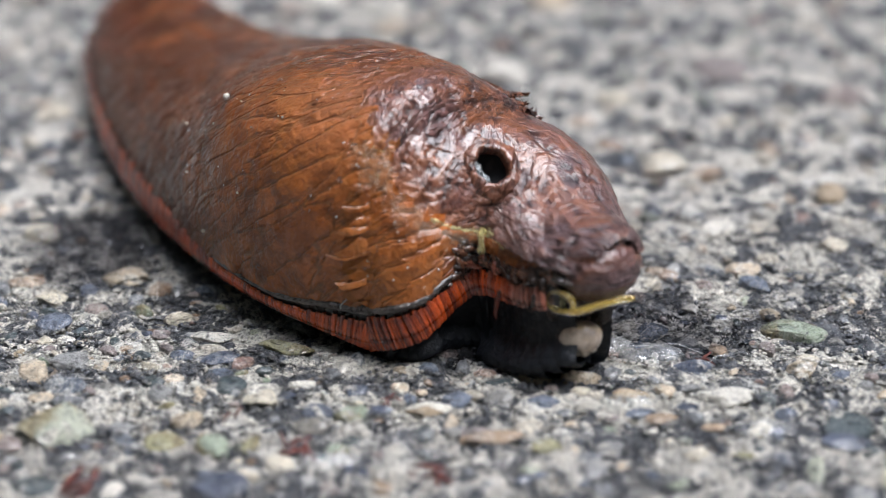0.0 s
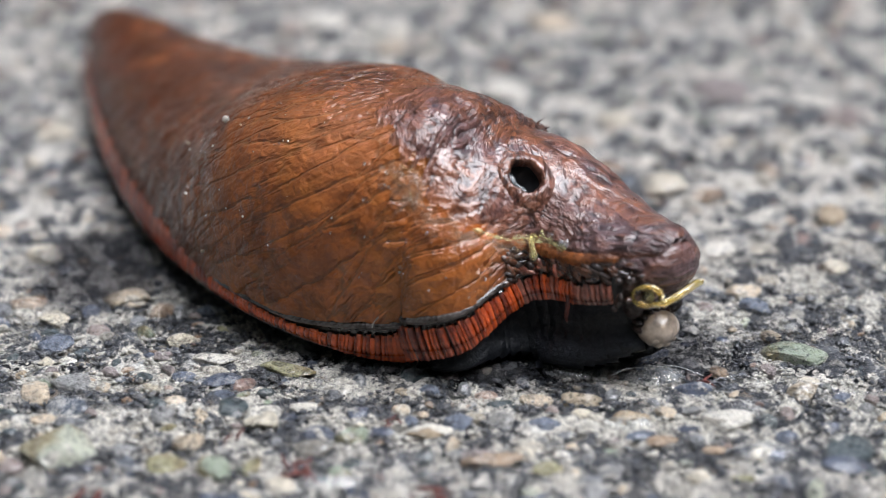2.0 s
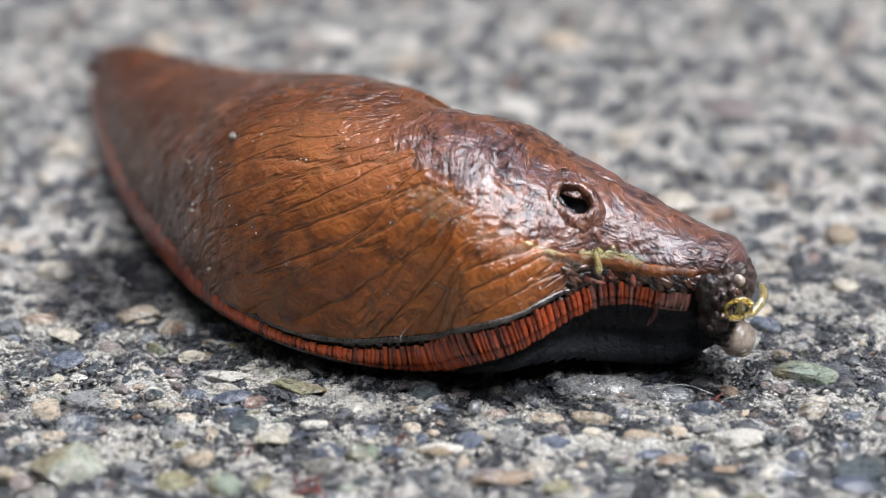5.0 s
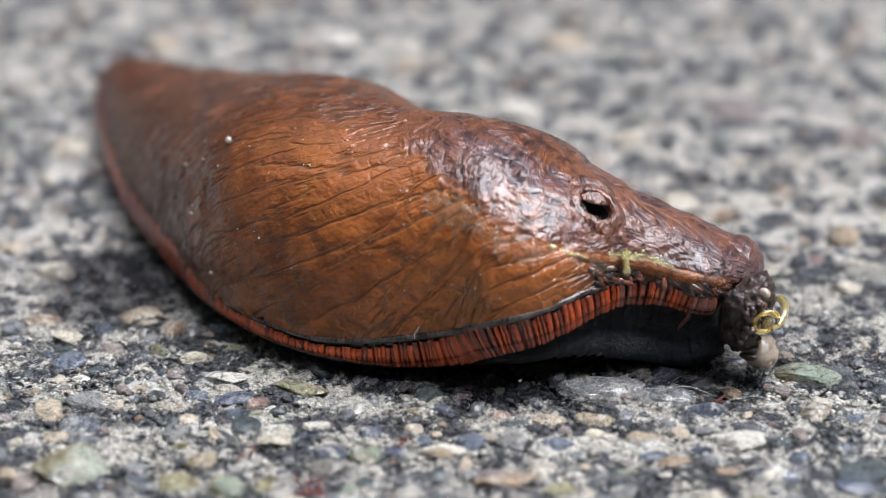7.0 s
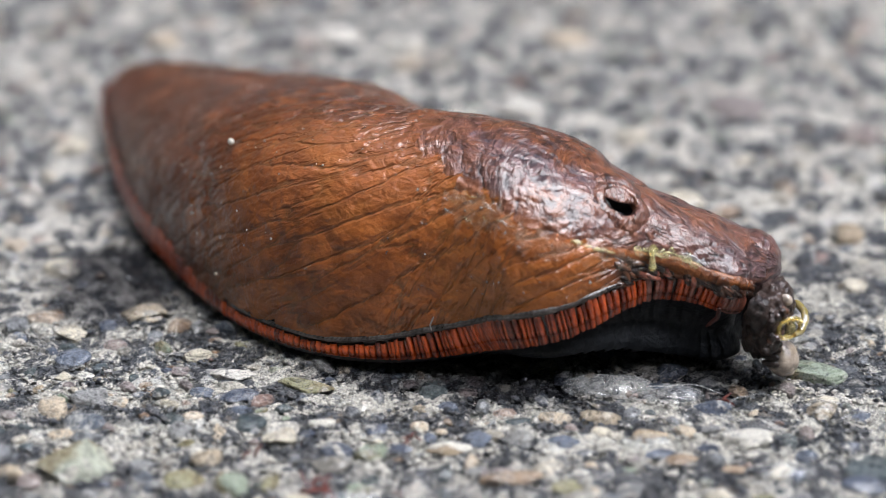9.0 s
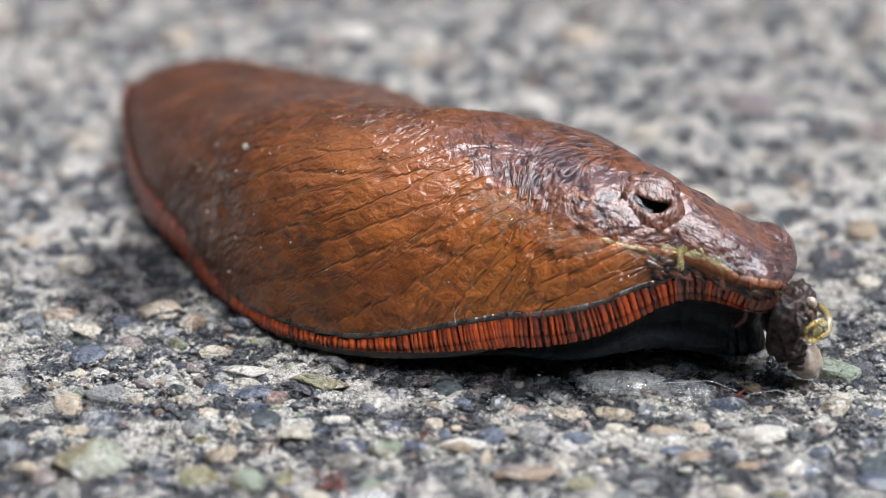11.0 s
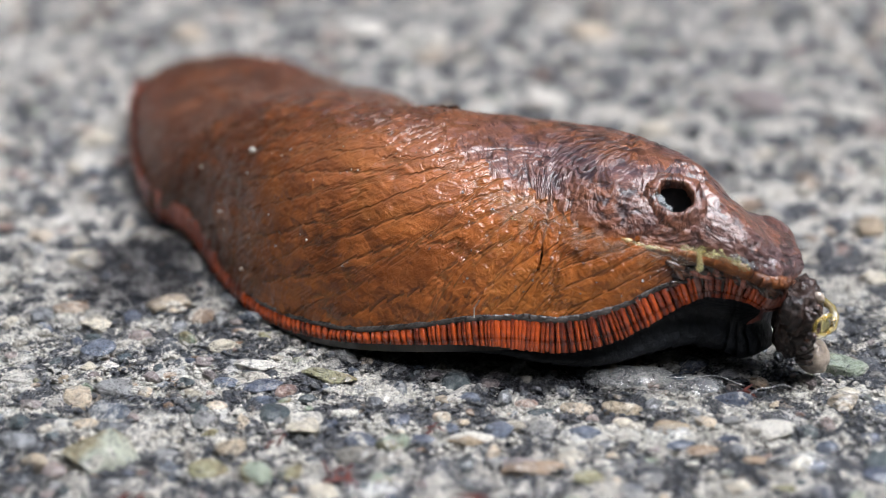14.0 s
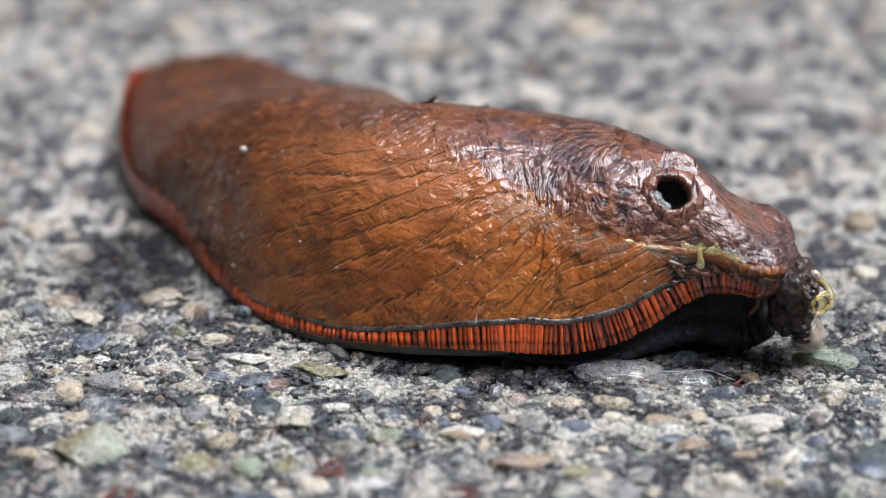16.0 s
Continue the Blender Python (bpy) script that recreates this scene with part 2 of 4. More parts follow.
def plain_wet(name, dark, light, rough=0.35, scale=900, bump=0.0003, coat=0.4, spread=0.25, gloss=0.5):
    s = Shader(name)
    p = s.own()
    f = s.noise(p, scale, 5, 0.65)
    shade = s.math("ADD", f, s.math("MULTIPLY", s.math("SUBTRACT", s.lucky()), spread))
    col = s.ramp(shade, (0.32, dark), (0.7, light))
    return s.set(Base_Color=col, Roughness=s.ramp(s.noise(p, scale * 0.4), (0.3, rough * 0.7), (0.7, rough * 1.3)), Coat_Weight=coat, Coat_Roughness=0.06, Specular_IOR_Level=gloss,
                 Normal=s.bump(f, bump, 0.6)).mat


def mucus_material(name, tint, clear=0.75, rough=0.12):
    s = Shader(name)
    p = s.own()
    f = s.noise(p, 700, 4, 0.6)
    return s.set(Base_Color=s.mix(f, tint, tuple(min(1, c * 1.3) for c in tint)), Roughness=rough, Transmission_Weight=clear, IOR=1.36,
                 Normal=s.bump(f, 0.0003, 0.5)).mat


def film_material(name, tint, thin, thick):
    """A drying film of mucus, cloudy where it is thick."""
    s = Shader(name)
    p = s.own()
    f = s.noise(s.stretch(p, (0.3, 1, 1)), 1300, 4, 0.65, 0.7)
    return s.set(Base_Color=s.mix(f, tint, tuple(min(1, c * 1.35) for c in tint)), Roughness=0.25, Coat_Weight=0.7, Coat_Roughness=0.08,
                 Alpha=s.ramp(f, (0.35, thin), (0.6, thick)), Normal=s.bump(f, 0.0002, 0.6)).mat


def stone_material(name, tones, island=False, rough=0.5, fused=0.5, stain=None):
    """Mineral grain in several tones; one tone for each stone."""
    s = Shader(name)
    p = s.coords()
    luck = s.lucky(island)
    n = len(tones)
    base = s.ramp(luck, *[(i / n, c) for i, c in enumerate(tones)], mode="CONSTANT")
    if stain:
        base = s.mix(s.ramp(s.noise(p, 230, 5, 0.65, 0.6), (0.5, 0.0), (0.6, 0.85)), base, stain)
    grain = s.noise(p, 2200, 6, 0.75)
    vein = s.noise(s.stretch(p, (1, 1, 2.5)), 700, 5, 0.7, 1.2)
    col = s.mix(s.ramp(grain, (0.45, 0.0), (0.7, 0.6)), base, s.mix(0.5, base, (0.75, 0.74, 0.7)))
    col = s.mix(s.ramp(vein, (0.38, 0.8), (0.48, 0.0)), col, s.mix(0.3, (0.02, 0.02, 0.022), base))
    col = s.mix(s.ramp(grain, (0.3, 0.9), (0.4, 0.0)), col, (0.03, 0.03, 0.033))
    micro = s.noise(p, 6500, 3, 0.8)
    lime = s.mix(s.ramp(grain, (0.38, 0.0), (0.55, 1.0)), (0.2, 0.193, 0.172), (0.88, 0.84, 0.74))
    if island:
        here = clumps(s, p)
        grit = s.mix(s.ramp(grain, (0.4, 0.0), (0.62, 1.0)), (0.012, 0.013, 0.016), (0.12, 0.13, 0.15))
        col = s.mix(fused, col, s.mix(here, grit, lime))
    else:
        crust = s.noise(p, 420, 6, 0.75, 0.5)
        col = s.mix(s.ramp(crust, (0.57, 0.0), (0.62, 0.85)), col, lime)
        col = s.mix(s.ramp(crust, (0.35, 0.8), (0.4, 0.0)), col, (0.025, 0.026, 0.03))
    col = s.mix(s.ramp(micro, (0.36, 0.85), (0.42, 0.0)), col, (0.015, 0.015, 0.018))
    nrm = s.bump(grain, 0.0006, 0.9)
    nrm = s.bump(vein, 0.001, 0.7, nrm)
    col, shine = wet_shaded(s, p, col, s.ramp(s.noise(p, 600), (0.3, rough * 0.35), (0.7, rough * 1.3)))
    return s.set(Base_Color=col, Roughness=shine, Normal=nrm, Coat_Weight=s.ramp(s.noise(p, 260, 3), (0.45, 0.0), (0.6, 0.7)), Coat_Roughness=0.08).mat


def matrix_material():
    """The worn binder between the stones: pale lime, dark pits and grit."""
    s = Shader("worn_binder")
    p = s.coords()
    mid, fine, micro = s.noise(p, 650, 6, 0.75, 0.3), s.noise(p, 2600, 5, 0.8), s.noise(p, 7500, 3, 0.8)
    dark = s.mix(s.ramp(fine, (0.4, 0.0), (0.62, 1.0)), (0.012, 0.013, 0.016), (0.12, 0.13, 0.15))
    pale = s.mix(s.ramp(fine, (0.38, 0.0), (0.52, 1.0)), (0.2, 0.193, 0.172), (0.88, 0.84, 0.74))
    col = s.mix(clumps(s, p), dark, pale)
    # single grains
    cell = s.tree.nodes.new("ShaderNodeTexVoronoi")
    s.put(cell.inputs["Vector"], p)
    cell.inputs["Scale"].default_value = 480
    tone = s.split(cell.outputs["Color"])[0]
    bits = s.ramp(tone, (0.0, (0.03, 0.032, 0.036)), (0.22, (0.13, 0.15, 0.175)), (0.45, (0.66, 0.62, 0.53)), (0.72, (0.36, 0.28, 0.2)), (0.8, (0.8, 0.79, 0.75)), mode="CONSTANT")
    col = s.mix(s.ramp(cell.outputs["Distance"], (0.3, 0.6), (0.42, 0.0)), col, bits)
    col = s.mix(s.ramp(micro, (0.59, 0.0), (0.65, 0.8)), col, (0.85, 0.83, 0.78))
    col = s.mix(s.ramp(micro, (0.37, 0.9), (0.41, 0.0)), col, (0.01, 0.01, 0.013))
    nrm = s.bump(mid, 0.0012, 0.9)
    nrm = s.bump(fine, 0.0006, 1.0, nrm)
    col, shine = wet_shaded(s, p, col, s.ramp(mid, (0.35, 0.2), (0.65, 0.7)))
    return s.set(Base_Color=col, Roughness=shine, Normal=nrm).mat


SKIN, MANTLE, BINDER = skin_material(), mantle_material(), matrix_material()
CORE = plain_wet("slug_under_skin", (0.04, 0.016, 0.009), (0.09, 0.032, 0.014), 0.5, coat=0.0)
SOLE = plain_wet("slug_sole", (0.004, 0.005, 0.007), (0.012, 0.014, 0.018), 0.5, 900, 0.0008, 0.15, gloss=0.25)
GROOVE = plain_wet("slug_foot_groove", (0.01, 0.008, 0.007), (0.04, 0.03, 0.026), 0.3, 900, 0.0002, 0.7, gloss=0.4)
SEAM = plain_wet("slug_wet_seam", (0.02, 0.016, 0.014), (0.12, 0.105, 0.095), 0.3, 700, 0.0003, 0.4, gloss=0.4)
LIP = plain_wet("slug_mantle_lip", (0.07, 0.022, 0.008), (0.28, 0.09, 0.02), 0.45, 1300, 0.0006, 0.3, gloss=0.3)
NECK = plain_wet("slug_neck", (0.015, 0.008, 0.006), (0.11, 0.042, 0.02), 0.3, 1500, 0.0003, 1.0, 0.5)
FRINGE = plain_wet("slug_fringe", (0.1, 0.012, 0.005), (0.56, 0.085, 0.012), 0.3, 1300, 0.0004, 0.8, 0.4)
PALE_FRINGE = plain_wet("slug_front_fringe", (0.1, 0.03, 0.02), (0.4, 0.13, 0.08), 0.3, 1300, 0.0003, 1.0, 0.3)
HEAD = plain_wet("slug_head", (0.007, 0.005, 0.005), (0.05, 0.028, 0.02), 0.45, 1500, 0.0009, 0.35, gloss=0.3)
PEARL = plain_wet("slug_lip", (0.2, 0.16, 0.13), (0.55, 0.46, 0.36), 0.3, 900, 0.0002, 0.8)
INSIDE = plain_wet("slug_air_hole", (0.003, 0.003, 0.0035), (0.008, 0.008, 0.009), 0.5, 700, 0.0003, 0.1, gloss=0.2)
YELLOW = mucus_material("yellow_mucus", (0.88, 0.62, 0.16), 0.8, 0.08)
PALE = mucus_material("pale_mucus", (0.92, 0.8, 0.4), 0.8, 0.08)
CLEAR = mucus_material("clear_mucus", (0.86, 0.88, 0.86), 0.82, 0.1)
MILKY = mucus_material("milky_mucus", (0.7, 0.72, 0.66), 0.55, 0.15)
HAZE = film_material("thin_mucus", (0.5, 0.4, 0.3), 0.0, 0.13)
FILM = film_material("grey_mucus", (0.5, 0.53, 0.54), 0.0, 0.5)
SMEAR = film_material("yellow_smear", (0.62, 0.57, 0.28), 0.0, 0.65)
SLIME = mucus_material("slime", (0.93, 0.95, 0.95), 0.93, 0.06)
SPLINTER = plain_wet("red_bark", (0.04, 0.009, 0.006), (0.14, 0.026, 0.014), 0.5, 1500, 0.0004, 0.1)
TONES = {
    "green": ((0.55, 0.58, 0.45), (0.33, 0.39, 0.28), (0.42, 0.4, 0.22)),
    "cream": ((0.75, 0.68, 0.53), (0.84, 0.8, 0.7), (0.7, 0.58, 0.42)),
    "ochre": ((0.5, 0.39, 0.25), (0.46, 0.33, 0.21), (0.56, 0.46, 0.32)),
    "dark": ((0.08, 0.1, 0.15), (0.15, 0.18, 0.24), (0.06, 0.085, 0.09)),
    "pink": ((0.36, 0.29, 0.26), (0.3, 0.25, 0.235)),
    "grey": ((0.24, 0.25, 0.26), (0.32, 0.32, 0.31)),
}
STONE = {k: stone_material(k + "_stone", v, stain=(0.26, 0.2, 0.08) if k == "green" else None) for k, v in TONES.items()}
GRAVEL = stone_material("mixed_gravel", ((0.72, 0.63, 0.46), (0.09, 0.11, 0.16), (0.62, 0.55, 0.42), (0.2, 0.21, 0.22), (0.05, 0.05, 0.055), (0.64, 0.62, 0.56), (0.3, 0.31, 0.32),
                                         (0.5, 0.31, 0.16), (0.13, 0.17, 0.23), (0.48, 0.28, 0.2), (0.55, 0.5, 0.4), (0.3, 0.33, 0.25), (0.07, 0.07, 0.075)), True)
GRIT = stone_material("fused_grit", ((0.6, 0.55, 0.45), (0.1, 0.11, 0.13), (0.5, 0.46, 0.38), (0.2, 0.21, 0.22), (0.64, 0.62, 0.56), (0.05, 0.05, 0.055)), True, 0.45, 0.86)


def blocker_material():
    s = Shader("dark_blocker")
    p = s.coords()
    f = s.noise(p, 6, 6, 0.65)
    return s.set(Base_Color=s.ramp(f, (0.3, (0.035, 0.04, 0.03)), (0.7, (0.09, 0.095, 0.075))), Roughness=0.9, Normal=s.bump(s.noise(p, 40, 5), 0.01, 0.6)).mat


BLOCKER = blocker_material()

# ---- the slug's changing shape ----
# Ten stations from tail to head: x, y of the spine, height of the foot's edge, half width, height of the back (mm),
# turn of the skin round the body, lean of the back (mm), at eight moments.
SHAPE_A = ((-32.6, 45.9, 0.5, 5.3, 8.0, 0.01, -1.5), (-19.0, 14.4, 1.3, 12.3, 10.9, 0.01, -1.0), (-9.0, -3.4, 1.9, 15.0, 16.9, 0.01, -0.1), (-3.9, -13.5, 1.9, 13.9, 20.0, 0.04, 2.2), (0.5, -17.7, 1.3, 13.1, 20.4, 0.06, 3.0), (3.2, -19.7, 0.8, 12.0, 19.4, 0.06, 3.0), (4.7, -20.8, 2.6, 11.8, 16.4, 0.02, 0.2), (8.2, -23.4, 4.9, 7.0, 14.8, -0.04, -1.6), (11.3, -28.9, 5.8, 5.4, 12.2, -0.02, -0.4), (14.7, -33.9, 6.0, 4.5, 15.2, 0.06, -0.8))
SHAPE_B = ((-37.0, 46.3, 0.6, 1.2, 7.3, -0.00, -1.7), (-20.5, 15.1, 1.3, 11.0, 10.7, 0.01, -1.2), (-9.8, -2.9, 1.8, 14.6, 16.6, 0.02, -0.3), (-4.4, -12.4, 2.0, 14.0, 19.8, 0.03, 1.8), (0.5, -16.1, 0.7, 12.3, 20.1, 0.06, 3.0), (4.3, -18.2, 1.1, 11.1, 19.6, 0.05, 3.0), (6.3, -19.4, 3.1, 11.6, 16.5, 0.04, 0.7), (10.4, -21.1, 5.8, 6.4, 15.3, -0.04, -1.1), (15.6, -25.1, 6.6, 5.6, 12.6, 0.03, 0.8), (19.8, -29.7, 6.6, 3.1, 15.1, 0.06, -0.1))
SHAPE_C = ((-37.4, 44.3, 0.4, 1.0, 6.2, -0.01, -1.2), (-20.8, 14.5, 0.9, 10.6, 11.2, 0.01, -0.7), (-10.3, -3.3, 1.7, 14.3, 17.1, 0.01, 0.1), (-5.1, -12.3, 1.9, 13.8, 19.5, 0.04, 0.9), (-0.2, -15.2, 0.7, 11.8, 19.4, 0.06, 3.0), (4.8, -17.2, 1.7, 11.3, 19.0, 0.06, 3.0), (7.8, -18.5, 3.9, 11.7, 16.2, 0.05, 0.9), (12.7, -19.9, 6.5, 6.6, 14.7, -0.02, 0.1), (18.5, -22.3, 6.8, 5.6, 12.0, 0.05, 1.3), (23.1, -25.1, 5.4, 4.0, 13.7, 0.06, 0.9))
SHAPE_D = ((-36.9, 42.6, 0.2, 1.0, 4.5, -0.03, -1.2), (-21.0, 14.2, 0.6, 10.6, 11.3, -0.02, -0.5), (-10.8, -2.8, 1.4, 13.6, 17.0, 0.00, 0.7), (-5.6, -12.4, 1.6, 13.1, 18.5, 0.06, 1.7), (-0.1, -15.2, 1.3, 11.8, 18.9, 0.06, 2.6), (5.7, -17.1, 2.6, 11.3, 18.6, 0.04, 3.0), (9.4, -18.6, 4.9, 11.3, 16.0, 0.04, 1.9), (13.9, -19.3, 6.8, 6.5, 13.9, -0.01, 0.8), (20.2, -19.8, 5.9, 5.8, 10.8, 0.03, 1.2), (25.3, -21.2, 5.1, 6.0, 10.4, 0.03, 1.6))
SHAPE_E = ((-34.2, 41.0, 0.2, 3.3, 3.6, -0.04, -0.7), (-19.7, 15.8, 0.2, 12.5, 10.3, -0.04, -0.3), (-11.4, -1.1, 0.7, 14.1, 15.5, -0.01, 0.3), (-6.0, -12.2, 0.5, 12.1, 17.8, 0.06, 1.0), (0.4, -15.3, 1.4, 10.8, 18.2, 0.05, 1.3), (6.9, -17.4, 3.4, 10.3, 18.1, 0.03, 2.5), (10.9, -19.1, 5.0, 10.1, 16.1, 0.03, 1.7), (15.2, -19.5, 7.1, 6.2, 13.8, 0.00, 1.0), (21.6, -19.0, 5.9, 6.9, 10.7, 0.02, 2.1), (26.7, -19.6, 4.9, 7.1, 9.6, 0.02, 2.2))
SHAPE_F = ((-29.2, 41.1, 0.2, 6.8, 4.0, -0.06, 0.1), (-18.0, 15.7, 0.2, 14.1, 9.4, -0.05, -0.3), (-12.3, 0.9, 0.2, 13.5, 13.6, -0.03, -0.9), (-7.3, -12.5, 0.2, 10.7, 16.8, 0.03, -1.4), (0.5, -15.8, 2.3, 10.9, 16.7, 0.03, -2.7), (6.7, -17.4, 3.5, 10.6, 15.9, 0.03, -2.6), (12.0, -19.5, 4.5, 8.8, 15.6, 0.00, -0.5), (17.3, -20.3, 7.1, 6.1, 14.1, -0.01, 1.0), (21.7, -20.0, 6.4, 7.9, 11.3, -0.01, 2.8), (26.8, -19.4, 5.4, 8.0, 9.9, 0.01, 2.6))
SHAPE_G = ((-27.9, 40.9, 0.2, 7.8, 4.4, -0.06, 0.9), (-17.2, 13.0, 0.2, 14.4, 9.5, -0.06, 0.5), (-12.7, 0.3, 0.2, 12.5, 13.7, -0.06, -0.4), (-8.0, -13.0, 0.2, 10.0, 16.5, 0.03, -2.4), (0.7, -16.2, 2.8, 11.1, 16.1, 0.04, -3.0), (7.0, -17.6, 3.4, 10.9, 15.6, 0.03, -3.0), (12.6, -19.4, 4.1, 9.3, 15.9, -0.01, -0.8), (18.2, -20.4, 7.2, 6.5, 14.6, -0.04, 1.2), (21.2, -20.1, 6.2, 8.0, 11.7, -0.03, 3.0), (26.7, -19.1, 5.3, 8.3, 10.3, -0.01, 3.0))
SHAPE_H = ((-28.5, 42.7, 0.2, 6.5, 3.1, -0.06, 1.2), (-18.3, 15.0, 0.2, 14.3, 8.0, -0.06, 0.6), (-13.2, 0.5, 0.2, 12.7, 13.4, -0.06, -0.5), (-8.3, -13.7, 0.2, 9.4, 16.1, 0.01, -3.0), (0.8, -16.5, 1.8, 10.7, 16.4, 0.01, -3.0), (7.5, -17.5, 2.2, 10.3, 15.9, 0.00, -2.8), (12.7, -18.7, 2.7, 8.5, 16.0, -0.04, -0.8), (18.3, -18.8, 6.1, 6.6, 14.3, -0.06, 1.0), (22.3, -18.3, 6.2, 8.4, 10.9, -0.04, 2.0), (26.9, -17.5, 5.4, 8.7, 10.4, 0.01, 2.3))
MOMENTS = np.array((0, 2, 4, 6.5, 9, 11.5, 13.5, 16.0))
STATIONS = np.array((0, 0.29, 0.5, 0.62, 0.7, 0.765, 0.825, 0.88, 0.94, 1.0))
SHAPES = np.array([SHAPE_A, SHAPE_B, SHAPE_C, SHAPE_D, SHAPE_E, SHAPE_F, SHAPE_G, SHAPE_H]) * (0.001, 0.001, 0.001, 0.001, 0.001, 1, 0.001)


def spline(knots, at):
    """Natural cubic spline: the weights of the knots for the values and for the slopes."""
    n, h = len(knots), np.diff(knots)
    a, b = np.zeros((n, n)), np.zeros((n, n))
    a[0, 0] = a[-1, -1] = 1
    for i in range(1, n - 1):
        a[i, i - 1:i + 2] = h[i - 1], 2 * (h[i - 1] + h[i]), h[i]
        b[i, i - 1:i + 2] = 6 / h[i - 1], -6 / h[i - 1] - 6 / h[i], 6 / h[i]
    m = np.linalg.solve(a, b)
    at = np.asarray(at, float)
    k = np.clip(np.searchsorted(knots, at) - 1, 0, n - 2)
    lo, hi, w = (knots[k + 1] - at)[:, None], (at - knots[k])[:, None], h[k][:, None]
    e = np.eye(n)
    value = lo / w * e[k] + hi / w * e[k + 1] + ((lo ** 3 / w - lo * w) * m[k] + (hi ** 3 / w - hi * w) * m[k + 1]) / 6
    slope = (e[k + 1] - e[k]) / w + ((-3 * lo ** 2 / w + w) * m[k] + (3 * hi ** 2 / w - w) * m[k + 1]) / 6
    return value, slope


def shape_at(t):
    return np.tensordot(spline(MOMENTS, [t])[0][0], SHAPES, 1)


def skin(shape, u, v):
    """Points of the skin: u from tail to head, v from the near edge of the foot over the back to the far edge."""
    u, v = np.broadcast_arrays(np.asarray(u, float), np.asarray(v, float))
    flat = np.clip(u.ravel(), 0, 1)
    value, slope = spline(STATIONS, flat)
    p, d = value @ shape, slope @ shape[:, :2]
    d /= np.linalg.norm(d, axis=1, keepdims=True)
    side = np.stack([d[:, 1], -d[:, 0]], 1)
    w = np.clip(v.ravel(), 0.0, 1.0)
    a = np.pi * np.clip(w + p[:, 5] * 4 * w * (1 - w), 0.0, 1.0)
    c, s = np.sign(np.cos(a)) * np.abs(np.cos(a)) ** 0.85, np.abs(np.sin(a)) ** 0.85
    k = np.sqrt(np.maximum(1 - np.clip((flat - 0.925) / 0.075, 0, 1) ** 2, 0) + 1e-6) * np.sqrt(np.maximum(1 - np.clip((0.08 - flat) / 0.08, 0, 1) ** 2, 0) + 1e-6)
    low, high = p[:, 2], p[:, 4]
    mid = low + (high - low) * 0.4
    z = mid + (low + (high - low) * s - mid) * k
    return np.concatenate([p[:, :2] + side * ((p[:, 3] * c + p[:, 6] * s) * k)[:, None], z[:, None]], 1).reshape(*u.shape, 3)


def frames_on_skin(shape, u, v):
    """A frame for each (u, v): along the body, across it, outwards."""
    e, f = 0.016, 0.02
    o = skin(shape, u, v)
    a = skin(shape, np.minimum(u + e, 0.997), v) - skin(shape, np.maximum(u - e, 0.003), v)
    b = skin(shape, u, np.minimum(v + f, 0.999)) - skin(shape, u, np.maximum(v - f, 0.001))
    a /= np.linalg.norm(a, axis=-1, keepdims=True)
    n = np.cross(a, b)
    n /= np.linalg.norm(n, axis=-1, keepdims=True)
    m = np.zeros((*o.shape[:-1], 4, 4))
    m[..., :3, 0], m[..., :3, 1], m[..., :3, 2], m[..., :3, 3], m[..., 3, 3] = a, np.cross(n, a), n, o, 1
    return m


def frames_on_spine(shape, u, lift=0.0):
    """A frame for each u: along the spine, to its left, upright; lift: how far up the body."""
    value, slope = spline(STATIONS, np.asarray(u, float))
    p, d = value @ shape, slope @ shape[:, :2]
    d /= np.linalg.norm(d, axis=1, keepdims=True)
    m = np.zeros((len(p), 4, 4))
    m[:, 0, 0], m[:, 1, 0], m[:, 0, 1], m[:, 1, 1], m[:, 2, 2], m[:, 3, 3] = d[:, 0], d[:, 1], -d[:, 1], d[:, 0], 1, 1
    m[:, :2, 3], m[:, 2, 3] = p[:, :2], p[:, 2] + lift * (p[:, 4] - p[:, 2])
    return m


REST = shape_at(5.5)
SLIM = SHAPES.min(0)


def linked(name, verts, faces, material, parent=None, label="", smooth=True):
    """One mesh object from arrays, under its thing."""
    me = bpy.data.meshes.new(name)
    me.from_pydata(np.asarray(verts).tolist(), [], faces if isinstance(faces, list) else faces.tolist())
    me.polygons.foreach_set("use_smooth", [smooth] * len(me.polygons))
    me.materials.append(material)
    ob = new(name, me)
    ob.parent = parent
    if label:
        ob["label"] = label
    return ob


def give(ob, name, values):
    ob.data.attributes.new(name, "FLOAT_VECTOR", "POINT").data.foreach_set("vector", np.asarray(values, "f").ravel())


def grid_faces(n, m, closed=False):
    """Quads of an n by m grid of points; closed: the second way round joins up."""
    i, j = np.meshgrid(np.arange(n - 1), np.arange(m if closed else m - 1), indexing="ij")
    k = (j + 1) % m
    return np.stack([i * m + j, (i + 1) * m + j, (i + 1) * m + k, i * m + k], -1).reshape(-1, 4)


def ball(level):
    bm = bmesh.new()
    bmesh.ops.create_icosphere(bm, subdivisions=level, radius=1)
    v, f = np.array([x.co[:] for x in bm.verts]), np.array([[x.index for x in y.verts] for y in bm.faces])
    bm.free()
    return v, f


